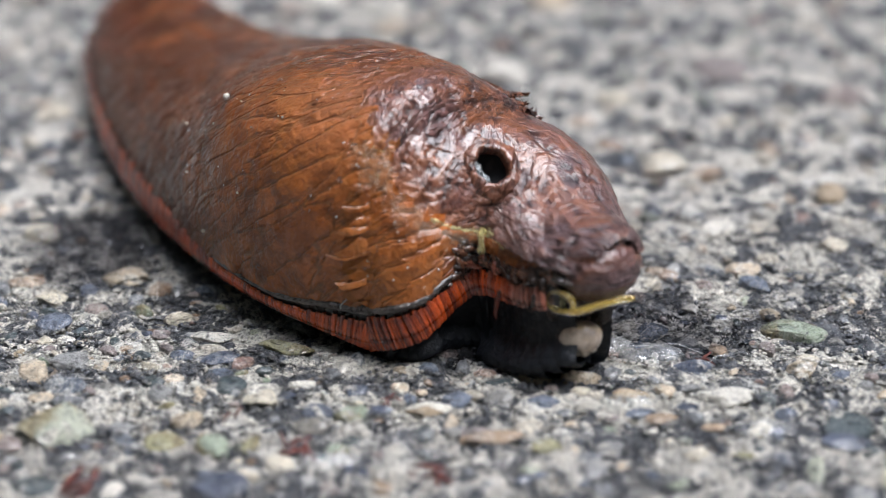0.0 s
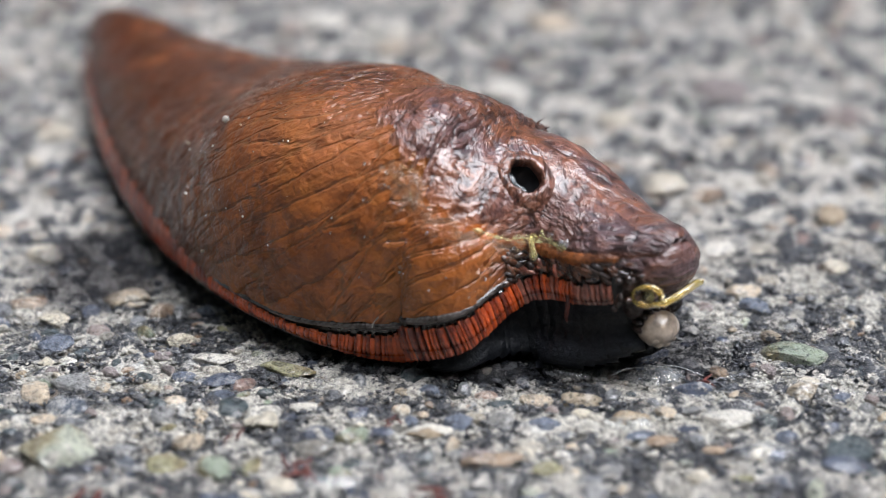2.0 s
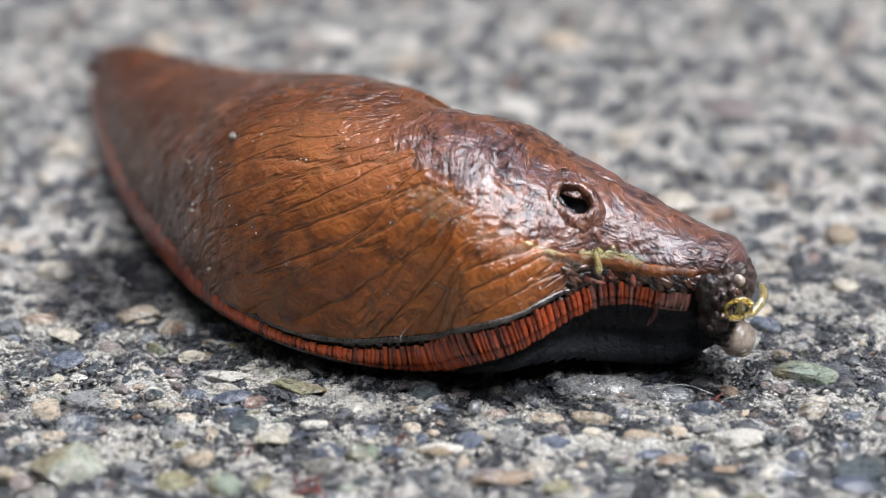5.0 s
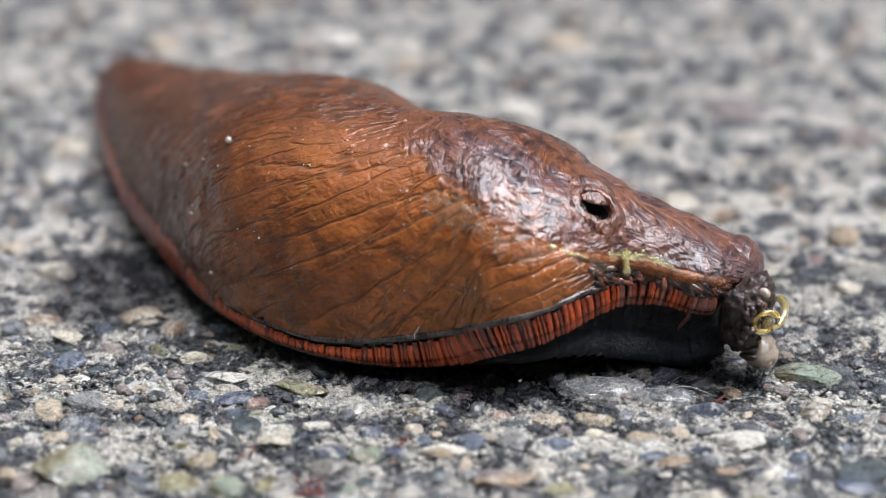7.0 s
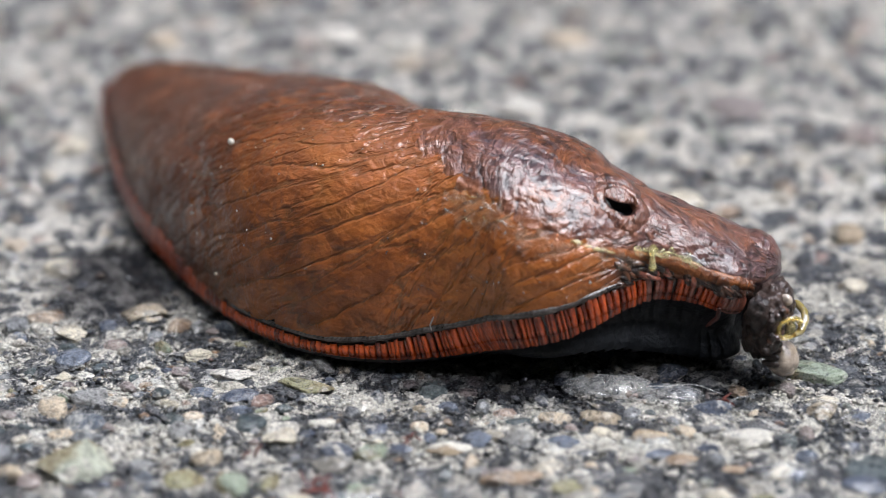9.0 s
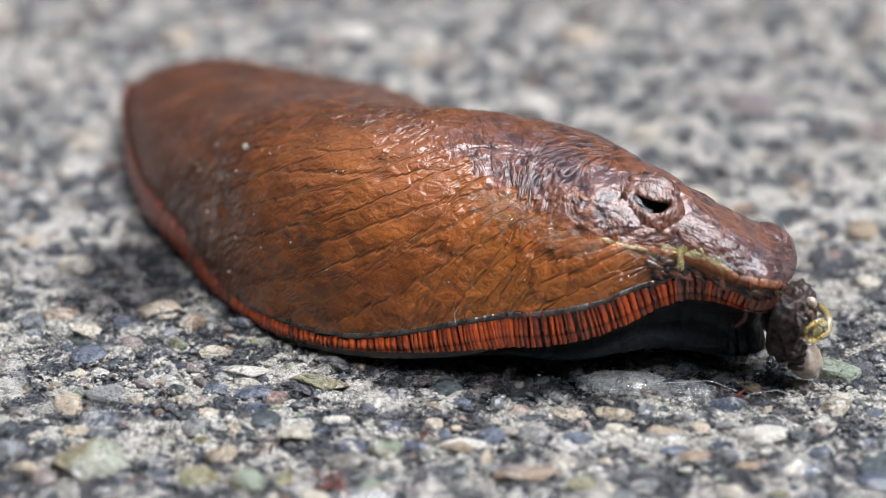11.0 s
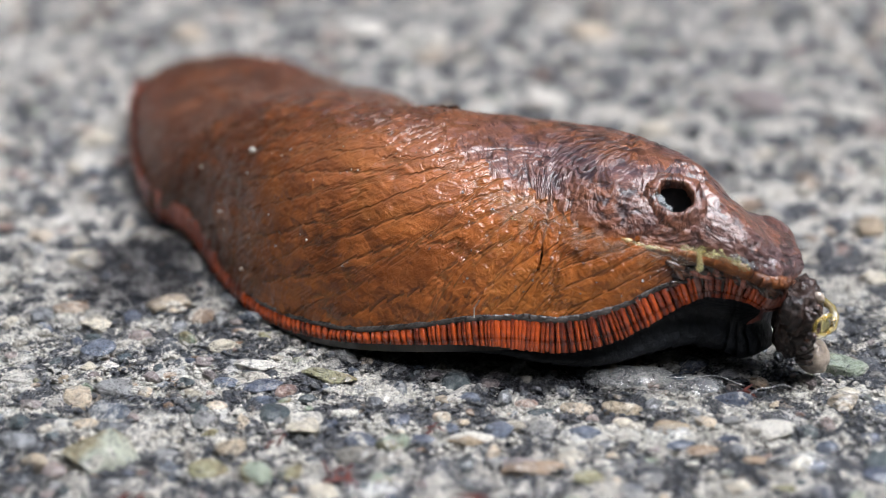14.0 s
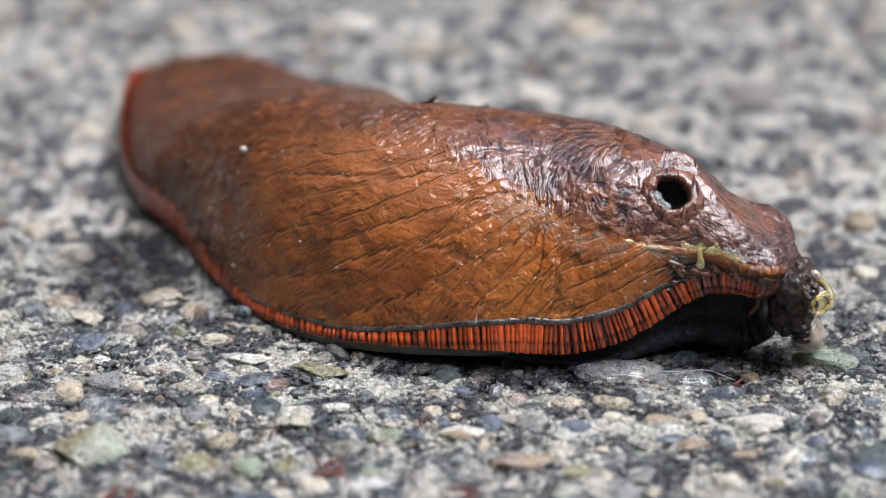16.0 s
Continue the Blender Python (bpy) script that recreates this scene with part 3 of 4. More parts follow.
def tube(points, radii, sides=8):
    """A round tube along points, closed at both ends."""
    p = np.asarray(points, float)
    radii = np.broadcast_to(np.asarray(radii, float), len(p))
    d = np.gradient(p, axis=0)
    d /= np.linalg.norm(d, axis=1, keepdims=True) + 1e-12
    up = np.array((0.13, 0.21, 0.97))
    a = np.cross(d, up)
    a /= np.linalg.norm(a, axis=1, keepdims=True)
    b = np.cross(d, a)
    w = np.linspace(0, 2 * np.pi, sides, endpoint=False)
    ring = p[:, None] + radii[:, None, None] * (a[:, None] * np.cos(w)[None, :, None] + b[:, None] * np.sin(w)[None, :, None])
    v = np.concatenate([ring.reshape(-1, 3), p[:1], p[-1:]])
    n, q = len(p), sides
    f = grid_faces(n, q, True).tolist()
    f += [[n * q, (j + 1) % q, j] for j in range(q)] + [[n * q + 1, (n - 1) * q + j, (n - 1) * q + (j + 1) % q] for j in range(q)]
    return v, f


rng = np.random.default_rng(7)
slug = tagged(new("slug"), "contracted reddish-brown slug with wet wrinkled skin, crawling on gravelly ground", "slug")
ON_SKIN, ON_SPINE, ON_HEAD = [], [], []


def mantle_edge(u):
    """The v at which the mantle's lower edge runs."""
    return np.interp(u, (0.64, 0.672, 0.687, 0.7, 0.715, 0.745, 0.79, 0.83, 0.855, 0.876, 0.92, 0.95, 1.0), (0.5, 0.41, 0.335, 0.305, 0.272, 0.252, 0.24, 0.208, 0.176, 0.14, 0.137, 0.18, 0.19))


def fringe_top(u):
    return np.interp(u, (0, 0.1, 0.3, 0.5, 0.6, 0.65, 0.7, 0.8, 0.83, 0.857, 0.88, 0.92, 0.96), (0.17, 0.12, 0.075, 0.045, 0.018, 0.014, 0.024, 0.034, 0.045, 0.06, 0.062, 0.08, 0.09))


def stride(u):
    """The change of u over a millimetre of the skin, where and when it is stretched most."""
    a, b, w = np.full(3, max(u - 0.004, 0.0)), np.full(3, u + 0.004), np.array((0.05, 0.2, 0.4))
    return 0.000008 / max(np.linalg.norm(skin(s, b, w) - skin(s, a, w), axis=1).max() for s in SHAPES)


PORE = (0.8605, 0.366)
PORE_AT = skin(REST, *PORE)


def swell(t):
    """While the body is bent, the ring of skin round the air hole stands a little higher."""
    return 0.0, 0.0, float(np.interp(t, (0, 2, 3.5), (0.0003, 0.0002, 0.0)))


def patch(name, material, u, v, du, dv, slant=0.0, bulge=0.00008, sink=0.0003, rise=0.0, nu=7, nv=7, rough=0.0001):
    """A small piece of skin round (u, v); its rim dips below its neighbours."""
    a, b = np.meshgrid(np.linspace(-1, 1, nu), np.linspace(-1, 1, nv), indexing="ij")
    uu, vv = np.clip(u + a * du, 0.001, 0.9995), np.clip(v + b * dv + a * slant, 0.0, 1.0)
    if name == "tubercle":
        vv = np.maximum(vv, fringe_top(uu) + np.interp(uu, (0.0, 0.54, 0.62, 0.7, 0.84, 0.9), (-0.02, -0.012, 0.004, 0.011, 0.01, 0.0)))
    if name == "mantle_wrinkle":
        vv = np.maximum(vv, mantle_edge(np.maximum(uu, 0.74)))
        uu = np.maximum(uu, np.interp(np.minimum(vv, 1 - vv), (0.252, 0.272, 0.305, 0.335, 0.41, 0.5), (0.745, 0.715, 0.7, 0.687, 0.672, 0.64)))
    p = skin(REST, uu, vv)
    n = frames_on_skin(REST, uu, np.clip(vv, 0.004, 0.996))[..., :3, 2]
    r = (np.abs(a) ** 3 + np.abs(b) ** 3) ** (1 / 3)
    uneven = np.array([noise.noise(Vector(q) * 420) + 0.6 * noise.noise(Vector(q) * 1100) for q in p.reshape(-1, 3)]).reshape(p.shape[:2])
    lift = bulge * (1 - r ** 3) - sink * np.clip(r, 0, 1.2) ** 7 + rise + rough * uneven
    p = p + n * lift[..., None]
    f = grid_faces(nu, nv)
    flat = p.reshape(-1, 3)
    centre = flat[f].mean(1)
    f = f[np.linalg.norm(centre - PORE_AT, axis=1) > 0.0022]
    if np.linalg.norm(skin(REST, u, v) - PORE_AT) < 0.0026:
        u, v = PORE  # moves with the air hole
    m = frames_on_skin(REST, np.array([u]), np.array([v]))[0]
    f = f[np.linalg.norm(flat[f] - m[:3, 3], axis=2).max(1) < (0.007 if u < 0.64 else 0.0045)]
    if len(f) < 4:
        return None
    ob = linked(name, (flat - m[:3, 3]) @ m[:3, :3], f, material, slug)
    ob.data.normals_split_custom_set_from_vertices((n.reshape(-1, 3) @ m[:3, :3]).tolist())
    give(ob, "rest", flat)
    give(ob, "body", np.stack([uu, np.minimum(vv, 1 - vv), np.minimum(vv, 1 - vv) - mantle_edge(uu)], -1).reshape(-1, 3))
    ON_SKIN.append((ob, u, v, swell if (u, v) == PORE else None))
    return ob


# flank and back: rows of tubercles, in brick order
u, odd = 0.02, 0
while u < 0.975:
    du = stride(u) * (3.0 if u < 0.4 else 2.0 if u < 0.6 else 1.6)
    rows = 15 if u < 0.4 else 23
    step = 0.8 / rows
    for row in range(rows):
        v = step * (row + (0.75 if odd else 0.25)) + rng.uniform(-0.12, 0.12) * step
        if v > fringe_top(u) - 0.01 and (u < 0.68 or v < mantle_edge(u) + 0.05):
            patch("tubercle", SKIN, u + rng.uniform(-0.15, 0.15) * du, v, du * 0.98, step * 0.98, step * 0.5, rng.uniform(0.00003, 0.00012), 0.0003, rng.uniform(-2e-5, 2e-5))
    u, odd = u + du, 1 - odd
# the side turned away: broader folds
for row in range(6):
    for col in range(17):
        u, v = 0.04 + col * 0.056 + 0.028 * (row % 2), 0.8 + row * 0.04
        if u < 0.6 and v < 0.97:
            patch("skin_fold", SKIN, u, v, 0.036, 0.04, 0.01, 0.0001, 0.0005, -0.0008, nu=9, nv=9)

# mantle
u, odd = 0.665, 0
while u < 0.985:
    du = stride(u) * (1.35 if u < 0.94 else 0.9)
    low = mantle_edge(u) + 0.008
    rows = 19
    step = (0.8 - low) / rows
    for row in range(rows):
        v = low + step * (row + (0.8 if odd else 0.3))
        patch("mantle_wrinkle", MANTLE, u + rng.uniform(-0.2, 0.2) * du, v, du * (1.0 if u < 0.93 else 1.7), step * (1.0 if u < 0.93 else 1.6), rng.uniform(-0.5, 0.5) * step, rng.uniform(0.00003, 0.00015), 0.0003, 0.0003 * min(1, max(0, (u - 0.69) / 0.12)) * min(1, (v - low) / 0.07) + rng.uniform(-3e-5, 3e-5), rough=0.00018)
    u, odd = u + du, 1 - odd

def ridge(name, material, path, thick, parent=slug, label=""):
    """A rolled lip of skin along a path of (u, v)."""
    uu, vv = np.array(path).T
    u, v = uu.mean(), vv.mean()
    p = skin(REST, uu, vv) + frames_on_skin(REST, uu, vv)[:, :3, 2] * -thick * 0.35
    vt, f = tube(p, thick * np.sin(np.linspace(0.9, np.pi - 0.9, len(p))), 12)
    vt = vt + np.array([noise.noise_vector(Vector(q) * 1500) for q in vt]) * thick * 0.16
    m = frames_on_skin(REST, np.array([u]), np.array([v]))[0]
    ob = linked(name, (vt - m[:3, 3]) @ m[:3, :3], f, material, parent, label)
    ON_SKIN.append((ob, u, v, None))


for k in range(11):
    us = np.linspace(0.862 + k * 0.0085 - 0.015, 0.862 + (k + 1) * 0.0085 + 0.015, 13)
    ridge("mantle_lip", LIP, [(u, mantle_edge(u) + 0.003) for u in us], float(np.interp(k, (0, 4, 10), (0.00045, 0.00075, 0.0006))))

# foot fringe: a dark groove, and narrow upright lobes side by side before it
u = 0.03
while u < 0.965:
    du = stride(u) * 1.3
    patch("foot_groove", GROOVE, u, (fringe_top(u) + 0.012) / 2, du, (fringe_top(u) + 0.024) / 2, 0, 0.0, 0.00012, -0.0002, nv=5, rough=0.00003)
    u += du * 0.9


def lobe(u, v, half, tall, thick=0.0004, material=None):
    a, b = np.meshgrid(np.linspace(-1, 1, 7), np.linspace(0, 1, 7), indexing="ij")
    out = thick * (1 - np.abs(a) ** 4) * (0.35 + np.sin(np.pi * np.clip(b * 0.86 + 0.07, 0, 1)) * 0.65) - 0.0001
    lean = rng.uniform(-0.3, 0.3)
    hang = 0.03 + 0.34 * float(np.interp(u, (0.66, 0.76, 0.9, 0.95), (0.0, 1.0, 1.0, 0.3)))
    p = np.stack([a * half * (1 - 0.25 * np.clip(b - 0.75, 0, 1) * 4 * 0.6) + lean * half * b, (b * (0.97 + hang) - hang) * tall * rng.uniform(0.86, 1.08), out], -1).reshape(-1, 3)
    p += rng.normal(0, 1.5e-5, p.shape)
    ON_SKIN.append((linked("fringe_lobe", p, grid_faces(7, 7), material or FRINGE, slug), u, v, None))


def rise_of(u):
    """The height of the fringe along the skin."""
    a, b = skin(REST, np.array([u]), np.array([0.004]))[0], skin(REST, np.array([u]), np.array([fringe_top(u)]))[0]
    return float(np.linalg.norm(a - b))


u = 0.03
while u < 0.965:
    gap = np.interp(u, (0.3, 0.55, 0.62), (1.4, 0.9, 0.48)) * rng.uniform(0.65, 1.4)
    half = gap * 0.0005
    lobe(u, 0.004, half, rise_of(u), np.interp(u, (0.3, 0.6), (0.00026, 0.00034)), PALE_FRINGE if u > 0.87 and rng.random() < (u - 0.87) * 9 else FRINGE)
    u += gap * stride(u)
for k in range(40):
    u = 0.14 + 0.79 * k / 39
    lobe(u, 0.994, 0.0014, -0.002, 0.0006)

# the wet seam over the fringe
u = 0.6
while u < 0.872:
    du = stride(u)
    us = np.linspace(u - du * 1.2, u + du * 1.2, 7)
    ridge("wet_seam", SEAM, [(x, fringe_top(x) + np.interp(x, (0.6, 0.68), (0.002, 0.006))) for x in us], float(np.interp(u, (0.6, 0.7, 0.82, 0.87), (0.00018, 0.00032, 0.00034, 0.00022))))
    u += du * 0.9

# neck between fringe and mantle: wet knobs in rows
for k in range(120):
    u = rng.uniform(0.862, 0.978)
    v = fringe_top(u) + rng.uniform(-0.01, 1.0) * (mantle_edge(u) - fringe_top(u) - 0.005)
    bv, bf = ball(2)
    size = np.array((rng.uniform(0.0003, 0.0008), rng.uniform(0.00018, 0.0003), 0.0003)) * rng.uniform(0.8, 1.3)
    turn = rng.normal(-0.5, 0.3)
    c, s = math.cos(turn), math.sin(turn)
    q = bv * size @ np.array(((c, s, 0), (-s, c, 0), (0, 0, 1)))
    ON_SKIN.append((linked("neck_knob", q, bf, (HEAD, NECK, NECK, PALE_FRINGE)[int(rng.integers(4 if v < fringe_top(u) + 0.03 else 3))], slug), u, v, None))

# under the skin: dark inner body in overlapping segments
for k in range(18):
    u0 = 0.02 + k * 0.052
    us = np.linspace(max(u0 - 0.02, 0.004), min(u0 + 0.072, 0.985), 6)
    mid = us.mean()
    m = frames_on_spine(REST, [mid])[0]
    keep = REST.copy()
    keep[:, 3] = np.maximum(SLIM[:, 3] - 0.003 - np.abs(SHAPES[:, :, 6]).max(0), 0.0015)
    keep[:, 4] = np.maximum(SLIM[:, 4] - 0.0035, keep[:, 2] + 0.001)
    keep[:, 5:] = 0
    vs = np.linspace(0, 1, 17)
    p = skin(keep, us[:, None], vs[None]).reshape(-1, 3)
    ob = linked("inner_body", (p - m[:3, 3]) @ m[:3, :3], grid_faces(6, 17), CORE, slug)
    ON_SPINE.append((ob, mid, 0.0))

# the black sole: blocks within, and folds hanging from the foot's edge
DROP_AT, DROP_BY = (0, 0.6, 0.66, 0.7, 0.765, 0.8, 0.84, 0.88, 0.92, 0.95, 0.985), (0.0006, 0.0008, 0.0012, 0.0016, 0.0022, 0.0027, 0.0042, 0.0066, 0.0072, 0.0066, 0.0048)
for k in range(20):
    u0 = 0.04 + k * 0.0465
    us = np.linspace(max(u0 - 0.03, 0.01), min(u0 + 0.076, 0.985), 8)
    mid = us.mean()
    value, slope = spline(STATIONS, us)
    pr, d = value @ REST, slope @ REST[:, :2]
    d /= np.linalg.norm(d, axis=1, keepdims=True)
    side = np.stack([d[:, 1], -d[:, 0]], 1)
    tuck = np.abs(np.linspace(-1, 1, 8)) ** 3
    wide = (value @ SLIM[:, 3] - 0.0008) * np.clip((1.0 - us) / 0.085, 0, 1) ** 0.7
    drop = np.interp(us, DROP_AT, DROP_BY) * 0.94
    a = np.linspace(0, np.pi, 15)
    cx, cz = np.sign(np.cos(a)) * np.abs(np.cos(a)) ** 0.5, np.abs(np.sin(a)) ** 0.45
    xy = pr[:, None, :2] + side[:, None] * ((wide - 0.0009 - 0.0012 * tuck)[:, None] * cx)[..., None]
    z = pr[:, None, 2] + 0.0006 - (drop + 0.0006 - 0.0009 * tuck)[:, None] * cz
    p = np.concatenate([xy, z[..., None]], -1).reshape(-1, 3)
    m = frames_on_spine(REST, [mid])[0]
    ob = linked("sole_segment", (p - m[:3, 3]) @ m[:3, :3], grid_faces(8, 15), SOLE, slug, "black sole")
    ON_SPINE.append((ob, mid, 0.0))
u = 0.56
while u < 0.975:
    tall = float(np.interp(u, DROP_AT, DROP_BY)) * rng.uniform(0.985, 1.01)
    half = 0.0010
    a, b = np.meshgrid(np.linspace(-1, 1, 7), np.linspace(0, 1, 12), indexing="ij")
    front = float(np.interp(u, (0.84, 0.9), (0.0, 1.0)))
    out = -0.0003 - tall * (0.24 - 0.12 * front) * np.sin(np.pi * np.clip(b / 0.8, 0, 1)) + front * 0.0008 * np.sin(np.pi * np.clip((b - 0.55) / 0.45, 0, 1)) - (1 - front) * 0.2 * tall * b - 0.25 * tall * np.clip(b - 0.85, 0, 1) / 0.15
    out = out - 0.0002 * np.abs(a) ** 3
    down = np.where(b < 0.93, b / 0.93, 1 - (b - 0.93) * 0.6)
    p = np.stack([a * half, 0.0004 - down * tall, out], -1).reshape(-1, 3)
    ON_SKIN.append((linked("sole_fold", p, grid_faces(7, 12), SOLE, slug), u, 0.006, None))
    u += stride(u) * 1.0

# hood: the mantle's blunt front end
a, b = np.meshgrid(np.linspace(0, 1, 22), np.linspace(0, 1, 25), indexing="ij")
uu = 0.9 + 0.0999 * a ** 0.8
vv = mantle_edge(uu) + b * (1 - 2 * mantle_edge(uu))
blunt = REST.copy()
blunt[:, 3:5] -= 0.0007
p = skin(blunt, uu, vv)
n = frames_on_skin(blunt, np.clip(uu, 0, 0.99), vv)[..., :3, 2]
wob = np.array([[noise.noise(Vector(q) * 900) * 0.00012 + noise.noise(Vector(q) * 300) * 0.0002 for q in r] for r in p])
p = p + n * (0.0003 * a + wob)[..., None]
flat = p.reshape(-1, 3)
m = frames_on_spine(blunt, [0.965], 0.4)[0]
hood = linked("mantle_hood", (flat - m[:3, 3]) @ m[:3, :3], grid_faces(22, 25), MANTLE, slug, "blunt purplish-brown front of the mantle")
give(hood, "rest", flat)
give(hood, "body", np.stack([uu, vv, 0.4 + 0 * uu], -1).reshape(-1, 3))
ON_SPINE.append((hood, 0.965, 0.4))

bv, bf = ball(4)
v = bv * (0.0024, 0.0034, 0.0026) * (1 + 0.07 * np.array([noise.noise(Vector(q) * 4) for q in bv]))[:, None]
tip = linked("mantle_tip", v, bf, MANTLE, slug)
give(tip, "rest", v + skin(REST, 0.98, 0.5))
give(tip, "body", np.stack([0.97 + v[:, 0] * 8, 0.35 + v[:, 2] * 40, 0 * v[:, 0] + 0.4], -1))
ON_SPINE.append((tip, 0.974, 0.42))

# air hole: swollen rim, dark hollow, film of mucus, and the lid that half closes it
w = np.linspace(0, 2 * np.pi, 33)[:-1]
prof = ((2.9, 0.1), (2.5, 0.42), (2.1, 0.6), (1.8, 0.68), (1.6, 0.66), (1.45, 0.52), (1.36, 0.2), (1.3, -0.2))
v = []
for r, h in prof:
    wave = 1 + 0.05 * np.sin(w * 5 + r) + 0.03 * np.sin(w * 9 + 2 * r)
    v.append(np.stack([np.cos(w) * r * wave, np.sin(w) * r * wave * 0.95, h + 0.05 * np.sin(w * 11 + r * 3) * (r > 1.6)], 1) / 1000)
v = np.array(v).reshape(-1, 3)
v[:, 2] -= v[:, 1] ** 2 / 0.017 + v[:, 0] ** 2 / 0.06
rim = linked("air_hole_rim", v, grid_faces(len(prof), 32, True)[:, ::-1], MANTLE, slug)
give(rim, "rest", v + PORE_AT)
give(rim, "body", v * (18, 32, 0) + (PORE[0], PORE[1], 0.4))
# shallow bowl; the hole's shade is painted in as its near-black colour
q = np.linspace(0, 1, 7)
v = np.stack([np.outer(1 - q, np.cos(w)), np.outer(1 - q, np.sin(w) * 0.95), np.outer(-np.sqrt(q) * 1.3, np.ones(32))], -1) * 0.0016
v[..., 2] += 0.0003
linked("air_hole", v.reshape(-1, 3), grid_faces(7, 32, True)[:, ::-1], INSIDE, rim, "open dark breathing hole")
w2 = np.linspace(-3.0, -1.5, 16)
q = np.linspace(-1, 1, 6)
v = np.stack([np.outer(np.cos(w2), 1.0 + 0.32 * q) * 0.00118, np.outer(np.sin(w2), 1.0 + 0.32 * q) * 0.00112, 0.0003 + np.outer(np.ones(16), 0.0003 * q)], -1)
linked("mucus_film", v.reshape(-1, 3), grid_faces(16, 6), FILM, rim, "milky film of mucus")
bv, bf = ball(3)
v = bv * np.array((0.0021, 0.0014, 0.00028)) * (1 + 0.15 * np.array([noise.noise(Vector(q) * 3) for q in bv]))[:, None]
shut = (0, 3, 4, 6.5, 9, 11.5, 12.2, 13, 16)
rises = (-0.0014, -0.0010, -0.0006, 0.0001, 0.0002, 0.0003, -0.0002, -0.0014, -0.0014)
offs = (0.0032, 0.0028, 0.0024, 0.0018, 0.0015, 0.0013, 0.002, 0.0032, 0.0032)
lid = linked("air_hole_lid", v, bf, MANTLE, slug)
give(lid, "rest", v + PORE_AT)
give(lid, "body", v * (18, 32, 0) + (PORE[0], PORE[1], 0.4))
ON_SKIN.append((lid, *PORE, lambda t: (0.0, float(np.interp(t, shut, offs)), float(np.interp(t, shut, rises)))))
ON_SKIN.append((rim, *PORE, swell))

# yellow mucus on the mantle's edge
def on_skin_blob(name, u, v, verts, faces, material, label=""):
    ob = linked(name, verts, faces, material, slug, label)
    ON_SKIN.append((ob, u, v, None))


DROP = (0.8794, 0.152)
path = np.array([(0.0003, 0.0007, 0.0006), (0.0, 0.0005, 0.0008), (0.0, 0.0001, 0.001), (0.0001, -0.0004, 0.001), (0.0001, -0.0007, 0.001), (0.0001, -0.00095, 0.001), (0.0001, -0.0011, 0.001)])
v, f = tube(path, (0.0004, 0.00032, 0.00022, 0.00026, 0.00036, 0.0003, 0.00006), 10)
on_skin_blob("mucus_drop", *DROP, v, f, PALE, "hanging drop of yellow mucus")


def smear(name, material, u0, u1, wide, seed, label="", above=0.022):
    """A ragged film of mucus lying along the mantle's edge."""
    a, b = np.meshgrid(np.linspace(0, 1, 40), np.linspace(-1, 1, 11), indexing="ij")
    uu = u0 + (u1 - u0) * a
    ragged = np.array([[1 + 1.3 * noise.noise((x * 7, seed, y * 1.5)) + 0.6 * noise.noise((x * 27, seed, y * 3)) for x, y in zip(r, q)] for r, q in zip(a, b)])
    vv = mantle_edge(uu) + above + b * wide * ragged * np.sin(np.pi * np.clip(a * 0.9 + 0.08, 0, 1)) ** 0.6
    m = frames_on_skin(REST, uu, vv)
    lump_up = np.array([[noise.noise((x * 14, y * 3, seed + 5)) for x, y in zip(r, q)] for r, q in zip(a, b)])
    p = skin(REST, uu, vv) + m[..., :3, 2] * (0.0004 + 0.0001 * np.sqrt(np.clip(1 - b ** 2, 0, 1)) + 0.00004 * lump_up)[..., None]
    mid = ((u0 + u1) / 2, float(mantle_edge((u0 + u1) / 2)) + above)
    m0 = frames_on_skin(REST, np.array([mid[0]]), np.array([mid[1]]))[0]
    on_skin_blob(name, *mid, (p.reshape(-1, 3) - m0[:3, 3]) @ m0[:3, :3], grid_faces(40, 11), material, label)


smear("mucus_smear", SMEAR, 0.868, 0.895, 0.02, 3, "ragged yellow smear of mucus", 0.03)
smear("mucus_smear", SMEAR, 0.888, 0.92, 0.022, 5, "ragged yellow smear of mucus", 0.04)
smear("mucus_smear", FILM, 0.9, 0.925, 0.02, 8, "milky smear of mucus", 0.06)
smear("mucus_smear", SMEAR, 0.83, 0.858, 0.006, 12, "ragged yellow smear of mucus", 0.004)
for k in range(7):
    u = 0.715 + k * 0.021
    smear("mucus_smear", HAZE, u, u + 0.034, float(rng.uniform(0.016, 0.03)), 20 + k, "milky smear of mucus", float(rng.uniform(-0.035, -0.012)))
# milky threads drawn along the flank under the mantle
for k in range(18):
    u = rng.uniform(0.69, 0.87)
    v0 = mantle_edge(u) + rng.uniform(-0.05, 0.012) * (1 if u > 0.72 else 1.8)
    x = np.linspace(0, 1, 9)
    L = rng.uniform(0.0005, 0.0015)
    tilt, wave = rng.normal(-0.1, 0.22), rng.uniform(3, 9)
    pts = np.stack([L * (x - 0.5), tilt * L * x + 0.0001 * np.sin(x * wave), 0 * x + 0.0001 + 0.00008 * np.sin(x * 3)], 1)
    v, f = tube(pts, rng.uniform(0.000014, 0.00004) * np.sin(np.linspace(0.3, 2.8, 9)), 5)
    on_skin_blob("mucus_thread", u, v0, v, f, FILM if k % 3 else SMEAR)
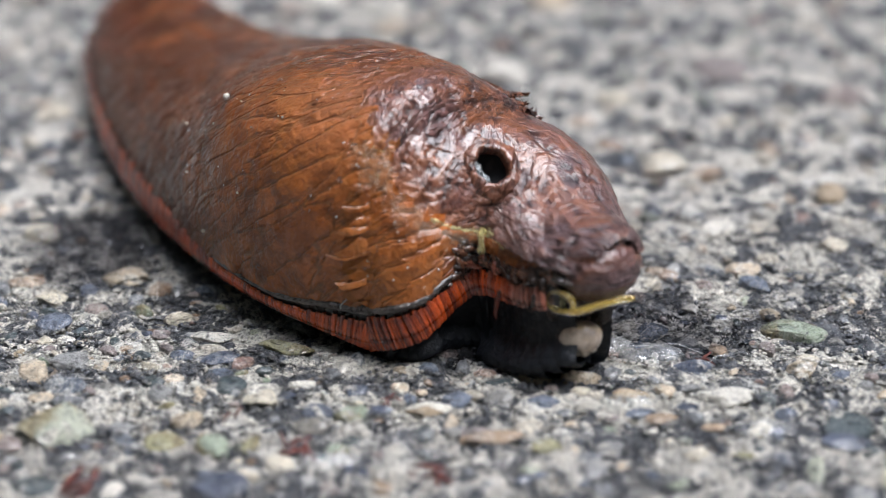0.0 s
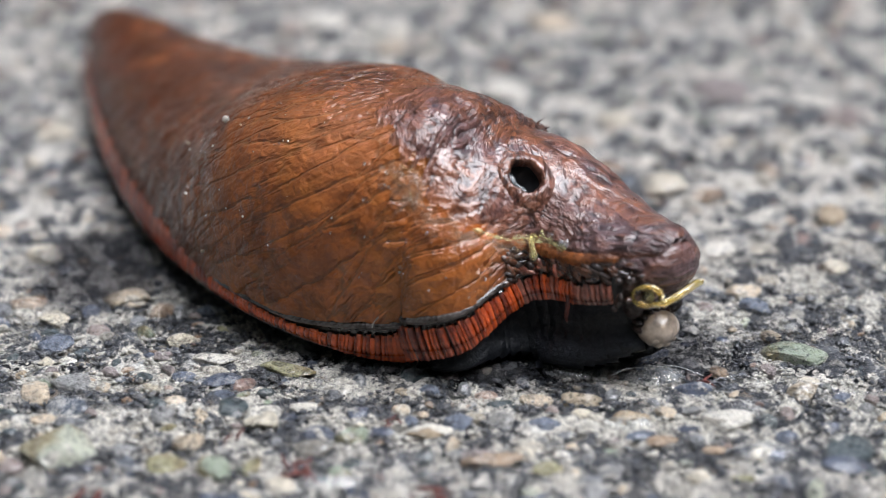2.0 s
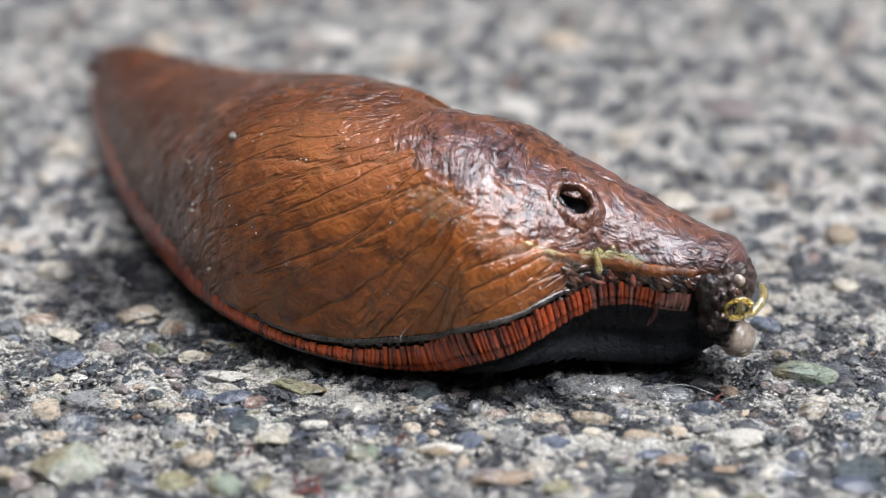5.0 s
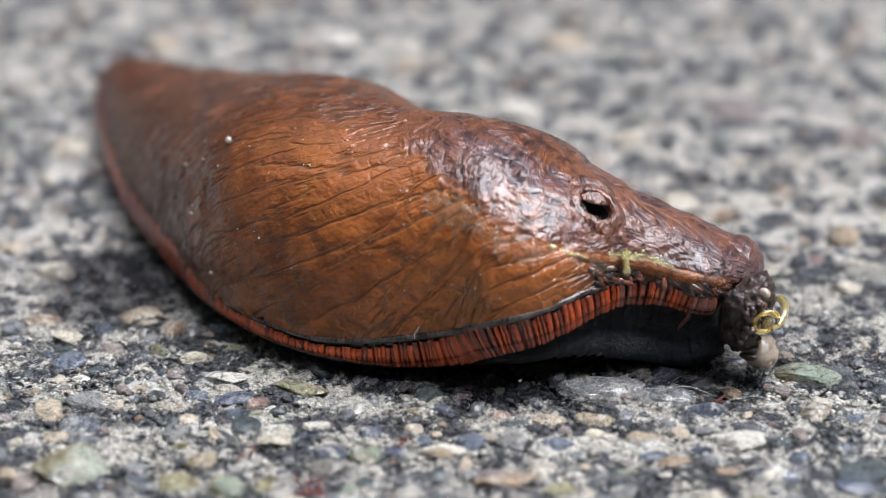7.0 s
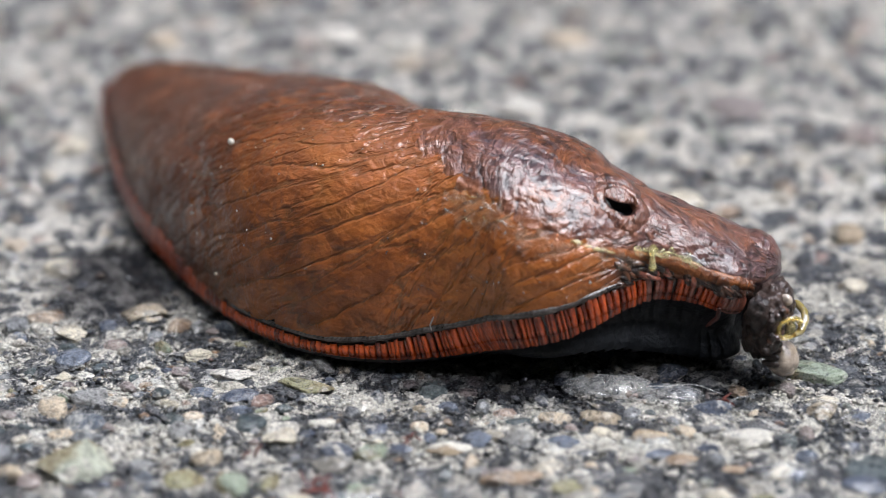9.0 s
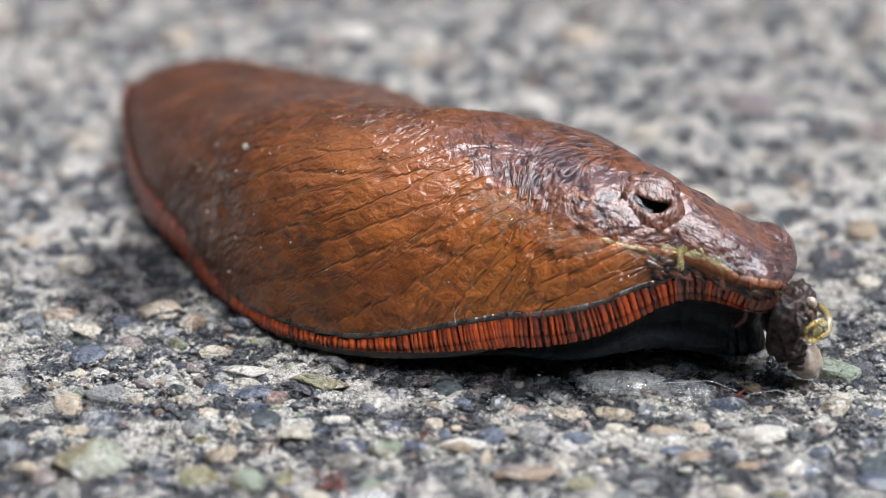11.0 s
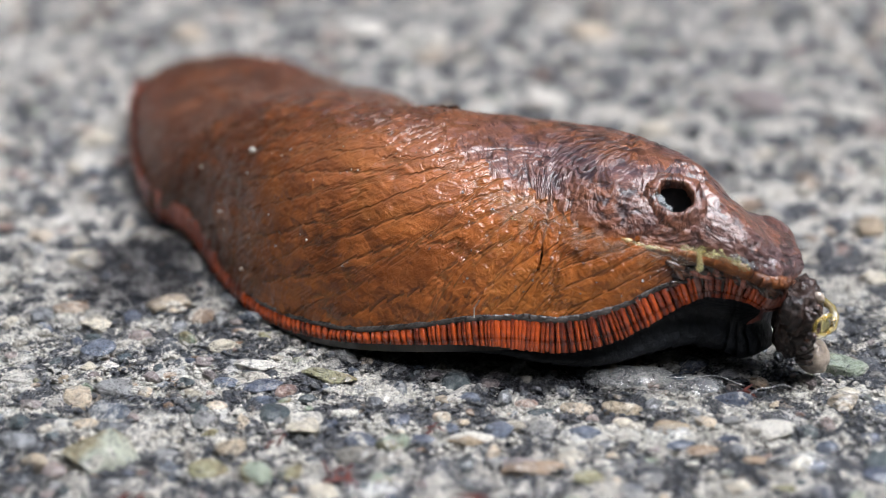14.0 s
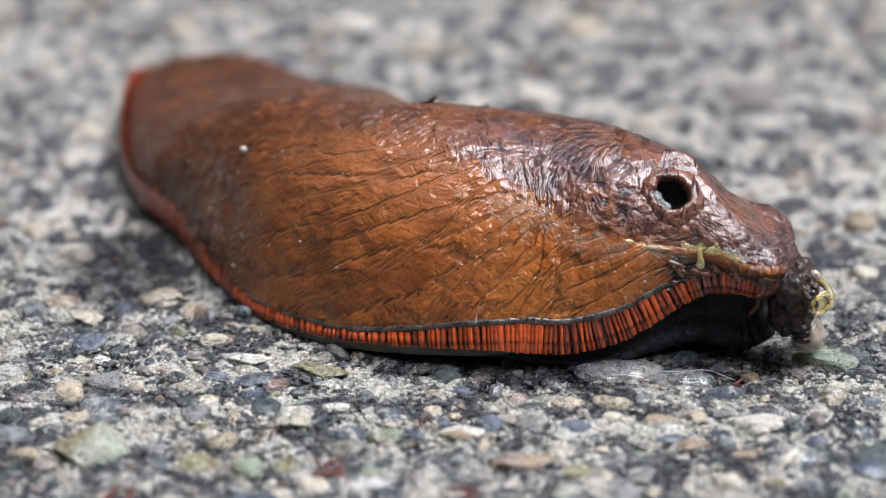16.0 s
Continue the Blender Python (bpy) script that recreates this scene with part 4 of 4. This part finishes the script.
# pale specks of grit stuck to the skin
for u, v0, r in ((0.5532, 0.2716, 0.0003), (0.5, 0.2, 0.00012), (0.62, 0.13, 0.0001), (0.5855, 0.0515, 0.00018), (0.68, 0.16, 0.00008), (0.72, 0.22, 0.00008), (0.77, 0.1, 0.0001), (0.81, 0.09, 0.00008), (0.55, 0.12, 0.00014), (0.8295, 0.3407, 0.00012)):
    v, f = ball(2)
    on_skin_blob("speck", u, v0, v * r * rng.uniform(0.7, 1.2, 3) + (0, 0, 0.0003), f, STONE["cream"])
# Clear mucus beads for glints; every third is a cream dot painted as one.
for k in range(90):
    u = rng.uniform(0.45, 0.86)
    v0 = rng.uniform(0.05, min(0.38, mantle_edge(max(u, 0.68)) - 0.01))
    v, f = ball(2)
    size = rng.uniform(0.00004, 0.0001) * rng.uniform(0.7, 1.8, 3)
    if k % 3:
        on_skin_blob("mucus_bead", u, v0, v * size + (0, 0, 0.0001), f, CLEAR)
    else:
        on_skin_blob("speck", u, v0, v * size * 0.7 + (0, 0, 0.00012), f, STONE["cream"])
v, f = tube(((0, 0.0008, 0.0009), (0.0001, 0, 0.0012), (-0.0002, -0.001, 0.0011), (-0.0003, -0.0016, 0.0009)), (0.00014, 0.0002, 0.00016, 0.00006), 6)
on_skin_blob("bark_splinter", 0.9335, 0.006, v, f, SPLINTER, "thin red splinter stuck to the foot's edge")
v, f = tube(((0, 0, 0.0006), (0.0002, 0.0008, 0.0013), (0.0006, 0.0014, 0.0012)), 0.00005, 5)
on_skin_blob("hair", 0.7142, 0.035, v, f, MILKY)

# head, drawn in under the hood: x forward, y to its left
def lump(name, material, centre, size, wobble=0.12, scale=700, level=4, label=""):
    v, f = ball(level)
    k = np.array([1 + wobble * noise.noise(Vector(q * size) * scale + Vector(centre) * 900) + wobble * 0.5 * noise.noise(Vector(q * size) * scale * 2.7) for q in v])
    part = linked(name, v * k[:, None] * size + np.array(centre), f, material, ON_HEAD[0] if ON_HEAD else slug, label)
    if not ON_HEAD:
        ON_HEAD.append(part)


lump("head", HEAD, (-0.0012, 0.0006, 0.0041), np.array((0.0015, 0.0034, 0.0021)), 0.24, 1100, 5, "dark wrinkled head drawn in under the mantle")
lump("throat", HEAD, (-0.0022, 0.0002, 0.0023), np.array((0.0013, 0.0023, 0.0022)), 0.2, 1100, 5)
lump("cheek", HEAD, (-0.0012, -0.0018, 0.0024), np.array((0.001, 0.0008, 0.0012)), 0.14, 1300)
lump("cheek", HEAD, (-0.0010, 0.0019, 0.0022), np.array((0.001, 0.0009, 0.0014)), 0.14, 1300)
lump("mouth_bulb", PEARL, (-0.0002, 0.0, 0.0002), np.array((0.0014, 0.0017, 0.0014)), 0.08, label="pale pearly mouth")
for k in range(8):
    w3 = k * 0.785 + 0.2
    lump("mouth_bead", PEARL, (0.00035, 0.00085 * math.cos(w3), 0.0007 * math.sin(w3) - 0.0001), np.array((0.0006, 0.00048, 0.0004)), 0.06, level=3)
for k in range(9):
    w3 = -0.1 + k * 0.42
    lump("lip_bead", HEAD, (-0.0008, 0.0016 * math.cos(w3), 0.0005 + 0.0013 * math.sin(w3)), np.array((0.0007, 0.0003, 0.0003)), 0.25, level=3)
lump("neck_lobe", HEAD, (-0.0020, -0.0020, 0.0046), np.array((0.0010, 0.0008, 0.0015)), 0.3, 1400)
lump("neck_lobe", HEAD, (-0.0022, -0.0014, 0.0026), np.array((0.0009, 0.0008, 0.0015)), 0.3, 1400)
for k in range(46):
    y, z = rng.uniform(-0.0038, 0.0038), rng.uniform(0.0022, 0.0052)
    x = -0.0015 + 0.0016 * math.sqrt(max(0.05, 1 - (y / 0.0042) ** 2 - ((z - 0.0041) / 0.0028) ** 2))
    lump("head_knob", (HEAD, NECK, HEAD)[k % 3], (x, y, z), np.array((0.0003, rng.uniform(0.0002, 0.0004), rng.uniform(0.0002, 0.0005))), 0.25, level=2)
lump("tentacle_knob", PEARL, (-0.0001, -0.0006, 0.0055), np.array((0.0005, 0.00045, 0.0005)), 0.15, level=3)
w4 = np.linspace(0.4, 2 * np.pi + 0.4, 26)
across = 0.0011 * np.cos(w4)
ring_part = np.stack([0.0004 + across * 0.7, -0.0017 + across * 0.7, 0.0036 + 0.0008 * np.sin(w4)], 1)
tail_part = np.array([(0.0008, -0.0015, 0.003), (0.0012, -0.0008, 0.003), (0.0014, 0.0004, 0.0034), (0.0012, 0.0016, 0.0036), (0.0006, 0.003, 0.0035), (0.0, 0.004, 0.0032)])
v, f = tube(ring_part, 0.00022 + 0.00006 * np.sin(w4 * 2), 10)
linked("mucus_ring", v, f, YELLOW, ON_HEAD[0], "ring of yellow mucus at the mouth")
v, f = ball(3)
linked("mucus_film", v * (0.0006, 0.0006, 0.0007) * (1, 0.5, 1) + (0.0003, -0.0015, 0.0036), f, PALE, ON_HEAD[0], "greenish film of mucus in the ring")
v, f = tube(tail_part, (0.00022, 0.0003, 0.00034, 0.00032, 0.00036, 0.00026), 10)
linked("mucus_string", v, f, YELLOW, ON_HEAD[0], "yellow string of mucus")

# ---- the ground ----
def spread(lo, hi, step, far):
    """Coordinates at even steps from lo to hi, then ever wider out to far."""
    core = np.arange(lo, hi + step / 2, step)
    out = [step * 1.25]
    while sum(out) < far:
        out.append(out[-1] * 1.25)
    out = np.cumsum(out)
    return np.concatenate([lo - out[::-1], core, hi + out])


gx, gy = spread(-0.062, 0.062, 0.0004, 60), spread(-0.056, 0.085, 0.0004, 60)
X, Y = np.meshgrid(gx, gy, indexing="ij")
near = (np.abs(X) < 0.2) & (np.abs(Y) < 0.2)
Z = np.zeros_like(X)
Z[near] = [noise.noise((x * 260, y * 260, 0)) * 0.0004 + noise.noise((x * 700, y * 700, 5)) * 0.0006 for x, y in zip(X[near], Y[near])]
Z -= 0.0002
ground_sheet = linked("ground", np.stack([X, Y, Z], -1).reshape(-1, 3), grid_faces(len(gx), len(gy)), BINDER)
tagged(ground_sheet, "weathered grey ground of stones set in worn binder", "ground", kind="structure")

# unseen walls, added to keep low sky light off the slug and its reflections
for name, x, y, sx, sy, tall in (("wall_north", 0.7, 2.8, 2.1, 0.1, 1.1), ("wall_south", 0.7, -1.4, 2.1, 0.1, 1.2), ("wall_east", 2.7, 0.7, 0.1, 2.0, 1.1), ("wall_west", -1.3, 0.7, 0.1, 2.0, 1.6)):
    bm = bmesh.new()
    bmesh.ops.create_cube(bm, size=2, matrix=Matrix.Translation((x, y, tall)) @ Matrix.Diagonal((sx, sy, tall, 1)))
    bmesh.ops.bevel(bm, geom=bm.edges[:], offset=0.01, segments=1)
    me = bpy.data.meshes.new(name)
    bm.to_mesh(me)
    me.materials.append(BLOCKER)
    tagged(new(name, me), "unseen dark wall added to block low sky light", "wall", kind="structure")

SPHERE = {n: ball(n) for n in (1, 2, 3)}


def stone_shape(level, seed, facets=13):
    """An angular pebble: a ball cut by chance planes."""
    r = np.random.default_rng(seed)
    v, f = SPHERE[level]
    n = r.normal(size=(facets, 3))
    n /= np.linalg.norm(n, axis=1, keepdims=True)
    d = r.uniform(0.55, 1.0, facets)
    reach = np.where(v @ n.T > 1e-3, d / np.maximum(v @ n.T, 1e-3), 9).min(1)
    return v * np.minimum(reach, 1.0)[:, None], f


# stones that stand out: x, y, length (mm) and breadth to length as seen
GREEN = ((-27.5, -40.2, 6.2, 0.6), (29.3, -25.3, 5.1, 0.5), (-19.4, -42.4, 3.1, 0.5), (-15.9, -43.1, 2.9, 0.9), (-6.5, -43.8, 1.9, 1.6), (-11.3, -27.5, 4.5, 0.2))
CREAM = ((-30.7, -25.9, 1.5, 0.9), (0.0, -37.6, 3.4, 0.3), (23.1, -36.2, 2.8, 0.6), (-2.3, -34.1, 1.6, 0.6), (9.8, -41.1, 1.3, 0.6), (-17.3, -25.5, 3.6, 0.4), (-22.5, -49.2, 2.0, 0.7), (-29.4, -35.4, 2.2, 0.4), (22.8, -35.5, 3.9, 0.4), (-0.6, -34.8, 1.0, 0.7), (18.0, -34.6, 1.7, 0.7), (-12.6, -35.8, 3.0, 0.7), (-12.7, -34.6, 2.6, 0.8), (-31.1, -18.0, 2.9, 0.6), (-24.9, -14.3, 3.4, 0.6), (11.5, -35.0, 2.0, 0.5))
OCHRE = ((-0.2, -37.8, 3.4, 0.3), (15.3, -35.7, 2.7, 0.5), (17.3, -39.2, 2.6, 0.4), (22.8, -28.3, 1.8, 0.6), (15.3, -35.5, 2.6, 0.5), (4.6, -42.1, 4.6, 0.3), (36.5, 2.7, 3.7, 0.7), (21.3, -40.7, 2.1, 0.3), (-25.7, -14.3, 3.9, 0.5))
DARK = ((30.9, -40.6, 3.8, 0.7), (30.4, -42.9, 3.8, 0.4), (8.6, -36.5, 2.6, 0.5), (15.9, -38.4, 2.6, 0.3), (-5.6, -34.4, 2.2, 0.6), (-8.2, -37.8, 2.8, 0.5), (-15.3, -33.6, 2.6, 0.6), (-30.4, -22.6, 2.8, 0.6), (-19.3, -28.6, 2.1, 0.5), (-22.6, -28.4, 1.4, 0.8), (-21.1, -32.8, 1.7, 0.6), (-16.4, -29.1, 3.1, 0.4), (2.0, -36.2, 2.6, 0.6), (-28.0, -48.5, 3.3, 0.5), (-14.6, -48.9, 4.5, 0.5), (25.6, -41.6, 1.3, 0.7))
PINK = ((-37.3, -23.8, 1.0, 1.3), (-27.3, -20.2, 1.9, 0.6), (41.8, 27.1, 4.7, 0.8), (30.4, 35.2, 6.6, 0.5), (-21.5, -24.7, 1.8, 1.0), (-30.6, -42.4, 2.1, 0.8), (3.4, -41.6, 3.3, 0.3))
FAR = ((-31.9, 56.7, 5.2, 0.8), (7.9, 33.6, 4.7, 0.8), (22.2, 9.8, 4.3, 0.9), (-34.1, -5.4, 3.5, 0.7), (-38.8, -0.1, 2.6, 0.8), (26.7, -13.5, 2.9, 0.8), (25.3, -5.0, 4.5, 0.4), (-11.8, 57.7, 5.8, 0.6), (-4.0, 48.7, 3.7, 0.7), (18.7, 27.6, 3.5, 0.8), (35.2, -8.4, 2.5, 0.7), (-37.2, 23.9, 4.0, 0.6), (13.8, 57.6, 5.2, 0.6))
laid = []
for tone, rows in (("green", GREEN), ("cream", CREAM), ("ochre", OCHRE), ("dark", DARK), ("pink", PINK), ("cream", FAR)):
    for i, (x, y, size, flat) in enumerate(rows):
        v, f = stone_shape(3, 100 + i + len(tone) * 31, 11)
        ob = linked("stone", v, f, STONE[tone], ground_sheet, smooth=False)
        L = size / 2000
        ob.location = (x / 1000, y / 1000, L * 0.03)
        ob.rotation_euler = (rng.uniform(-0.1, 0.1), rng.uniform(-0.1, 0.1), rng.uniform(-0.3, 0.3))
        ob.scale = (L * 1.08, L * min(max(flat * 1.7, 0.55), 1.1), L * min(max(flat * 0.7, 0.28), 0.5))
        laid.append((x / 1000, y / 1000, L * 0.9))
# lesser stones that can be told apart, nearest the slug's near side
kinds = {k: [stone_shape(2, 40 + i * 7 + len(k), 12) for i in range(5)] for k in STONE}
shared = {}
for k in kinds:
    for i, (v, f) in enumerate(kinds[k]):
        me = bpy.data.meshes.new("stone")
        me.from_pydata(v.tolist(), [], f.tolist())
        me.materials.append(STONE[k])
        shared[k, i] = me
taken = np.array(laid)
count = 0
while count < 230:
    x, y = rng.uniform(-0.036, 0.036), rng.uniform(-0.049, -0.016)
    L = rng.choice((0.0006, 0.0008, 0.0011, 0.0015)) * rng.uniform(0.8, 1.2)
    if (np.hypot(taken[:, 0] - x, taken[:, 1] - y) < (taken[:, 2] + L) * 0.85).any():
        continue
    taken = np.vstack([taken, (x, y, L)])
    k = rng.choice(("cream", "grey", "dark", "cream", "ochre", "grey", "pink", "green", "dark"))
    ob = new("stone", shared[str(k), int(rng.integers(5))])
    ob.parent = ground_sheet
    ob.location = (x, y, L * rng.uniform(-0.3, 0.0))
    ob.rotation_euler = (rng.uniform(-0.3, 0.3), rng.uniform(-0.3, 0.3), rng.uniform(0, 6.3))
    ob.scale = (L * 1.1, L * rng.uniform(0.6, 1), L * rng.uniform(0.4, 0.7))
    count += 1
# all the rest: grit and gravel, too many to count
big, small = [stone_shape(2, 300 + i, 11) for i in range(14)], [stone_shape(1, 400 + i, 9) for i in range(14)]
for name, n, shapes, sizes, box in (("gravel", 4200, big, (0.0004, 0.0017), (-0.085, 0.085, -0.062, 0.125)), ("grit", 42000, small, (0.0001, 0.00042), (-0.042, 0.042, -0.052, 0.0))):
    vs, fs, base = [], [], 0
    xs, ys = rng.uniform(box[0], box[1], n), rng.uniform(box[2], box[3], n)
    ls = sizes[0] * (sizes[1] / sizes[0]) ** (rng.random(n) ** 1.6)
    for x, y, L in zip(xs, ys, ls):
        if name == "gravel" and (np.hypot(taken[:, 0] - x, taken[:, 1] - y) < (taken[:, 2] + L) * 0.62).any():
            continue
        v, f = shapes[int(rng.integers(14))]
        c, s = math.cos(x * 9999), math.sin(x * 9999)
        q = v * (L * 1.05, L * rng.uniform(0.6, 1), L * rng.uniform(0.35, 0.65))
        q = q @ np.array(((c, s, 0), (-s, c, 0), (rng.uniform(-0.2, 0.2), rng.uniform(-0.2, 0.2), 1)))
        vs.append(q + (x, y, L * rng.uniform(-0.3, 0.05)))
        fs.append(f + base)
        base += len(v)
    ob = linked(name, np.concatenate(vs), np.concatenate(fs), GRIT if name == "grit" else GRAVEL, ground_sheet, smooth=False)
    ob["kind"] = "stuff"

# red bark splinters on the ground
def splinter(x, y, parts, size):
    heap = tagged(new("bark_splinter"), "torn red bark splinters lying on the gravel", "splinter", "bark on the ground")
    heap.location = (x, y, 0.0004)
    for k in range(parts):
        a0 = rng.uniform(0, 3.1)
        p0 = rng.normal(0, size * 0.3, 3) * (1, 1, 0.3)
        d = np.array((math.cos(a0), math.sin(a0), rng.uniform(0, 0.5))) * size
        v, f = tube([p0 - d * 0.5, p0 + rng.normal(0, size * 0.08, 3), p0 + d * 0.5], (size * 0.03, size * 0.085, size * 0.04), 5)
        linked("sliver", v, f, SPLINTER, heap, smooth=False)


for x, y, n, s in ((-9.6, -44.1, 7, 2.2), (0.6, -47.9, 5, 2.2), (-14.7, -38.8, 2, 1.3), (-2.9, -36.5, 2, 1.2), (-23.9, -49.5, 3, 3.2), (-3.0, -36.9, 2, 1.1), (21.5, -31, 2, 1.5)):
    splinter(x / 1000, y / 1000, n, s / 1000)

# slime: a wet film under the head and threads drawn over the stones
bv, bf = ball(4)
for i, (x, y, a, b, h) in enumerate(((12.5, -27.5, 3.4, 1.6, 0.7), (17.5, -28.8, 2.4, 1.3, 0.6), (-7.5, -45.5, 2.4, 1.1, 0.6), (25, -41, 2.2, 1.2, 0.45), (15, -36.5, 1.8, 1.0, 0.5))):
    k = np.array([1 + 0.25 * noise.noise(Vector(q) * 2.3 + Vector((i * 7, 0, 0))) for q in bv])
    ob = linked("slime", bv * k[:, None] * np.array((a, b, h)) / 1000 + np.array((x, y, 0.1)) / 1000, bf, SLIME)
    ob.visible_shadow = False
    tagged(ob, "clear wet slime lying over the stones", "slime", "slime on the ground")
for i in range(16):
    x0, y0 = ((rng.uniform(-14, 14), rng.uniform(-47.5, -43)) if i < 10 else (rng.uniform(10, 30), rng.uniform(-36, -30)))
    a0, L = rng.uniform(-0.5, 0.5), rng.uniform(3, 9)
    x = np.linspace(0, 1, 14)
    pts = np.stack([x0 + L * x * math.cos(a0), y0 + L * x * math.sin(a0) + 0.4 * np.sin(x * rng.uniform(3, 7)), 0.9 + 0.5 * np.sin(x * np.pi) + 0.15 * np.sin(x * 11)], 1) / 1000
    v, f = tube(pts, rng.uniform(0.00002, 0.00005), 5)
    tagged(linked("slime_thread", v, f, CLEAR), "fine whitish thread of dried slime on gravel", "slime thread", "slime on the ground")


# ---- what moves ----
TIMES = (0, 0.8, 1.6, 2.5, 3.2, 4, 5.2, 6.5, 7.7, 9, 10.2, 11.5, 12.2, 13, 14, 15, 16)
HEAD_ROWS = ((0, 11.6, -33.0, 3.5, -80), (2, 17.9, -29.5, 4.4, -56), (4, 22.3, -27.0, 4.1, -36), (6.5, 25.1, -26.0, 2.7, -22), (9, 26.6, -26.5, 2.0, -15),
             (11.5, 27.3, -27.5, 1.9, -10), (13.5, 27.2, -27.5, 1.9, -7), (16, 27.8, -26.0, 2.7, -2))


def motions():
    us, vs = np.array([p[1] for p in ON_SKIN]), np.array([p[2] for p in ON_SKIN])
    mids, lifts = np.array([p[1] for p in ON_SPINE]), np.array([p[2] for p in ON_SPINE])
    shapes = [shape_at(t) for t in TIMES]
    on_skin = [frames_on_skin(s, us, vs) for s in shapes]
    on_spine = [frames_on_spine(s, mids, lifts) for s in shapes]
    for i, (ob, _, _, shift) in enumerate(ON_SKIN):
        walk(ob, [(t, Matrix(m[i].tolist()) @ (Matrix.Translation(shift(t)) if shift else Matrix())) for t, m in zip(TIMES, on_skin)])
    for i, (ob, _, _) in enumerate(ON_SPINE):
        walk(ob, [(t, Matrix(m[i].tolist())) for t, m in zip(TIMES, on_spine)])
    for ob in ON_HEAD:
        walk(ob, [(t, pose(x / 1000, y / 1000, z / 1000, 0, 0, a)) for t, x, y, z, a in HEAD_ROWS])


motions()
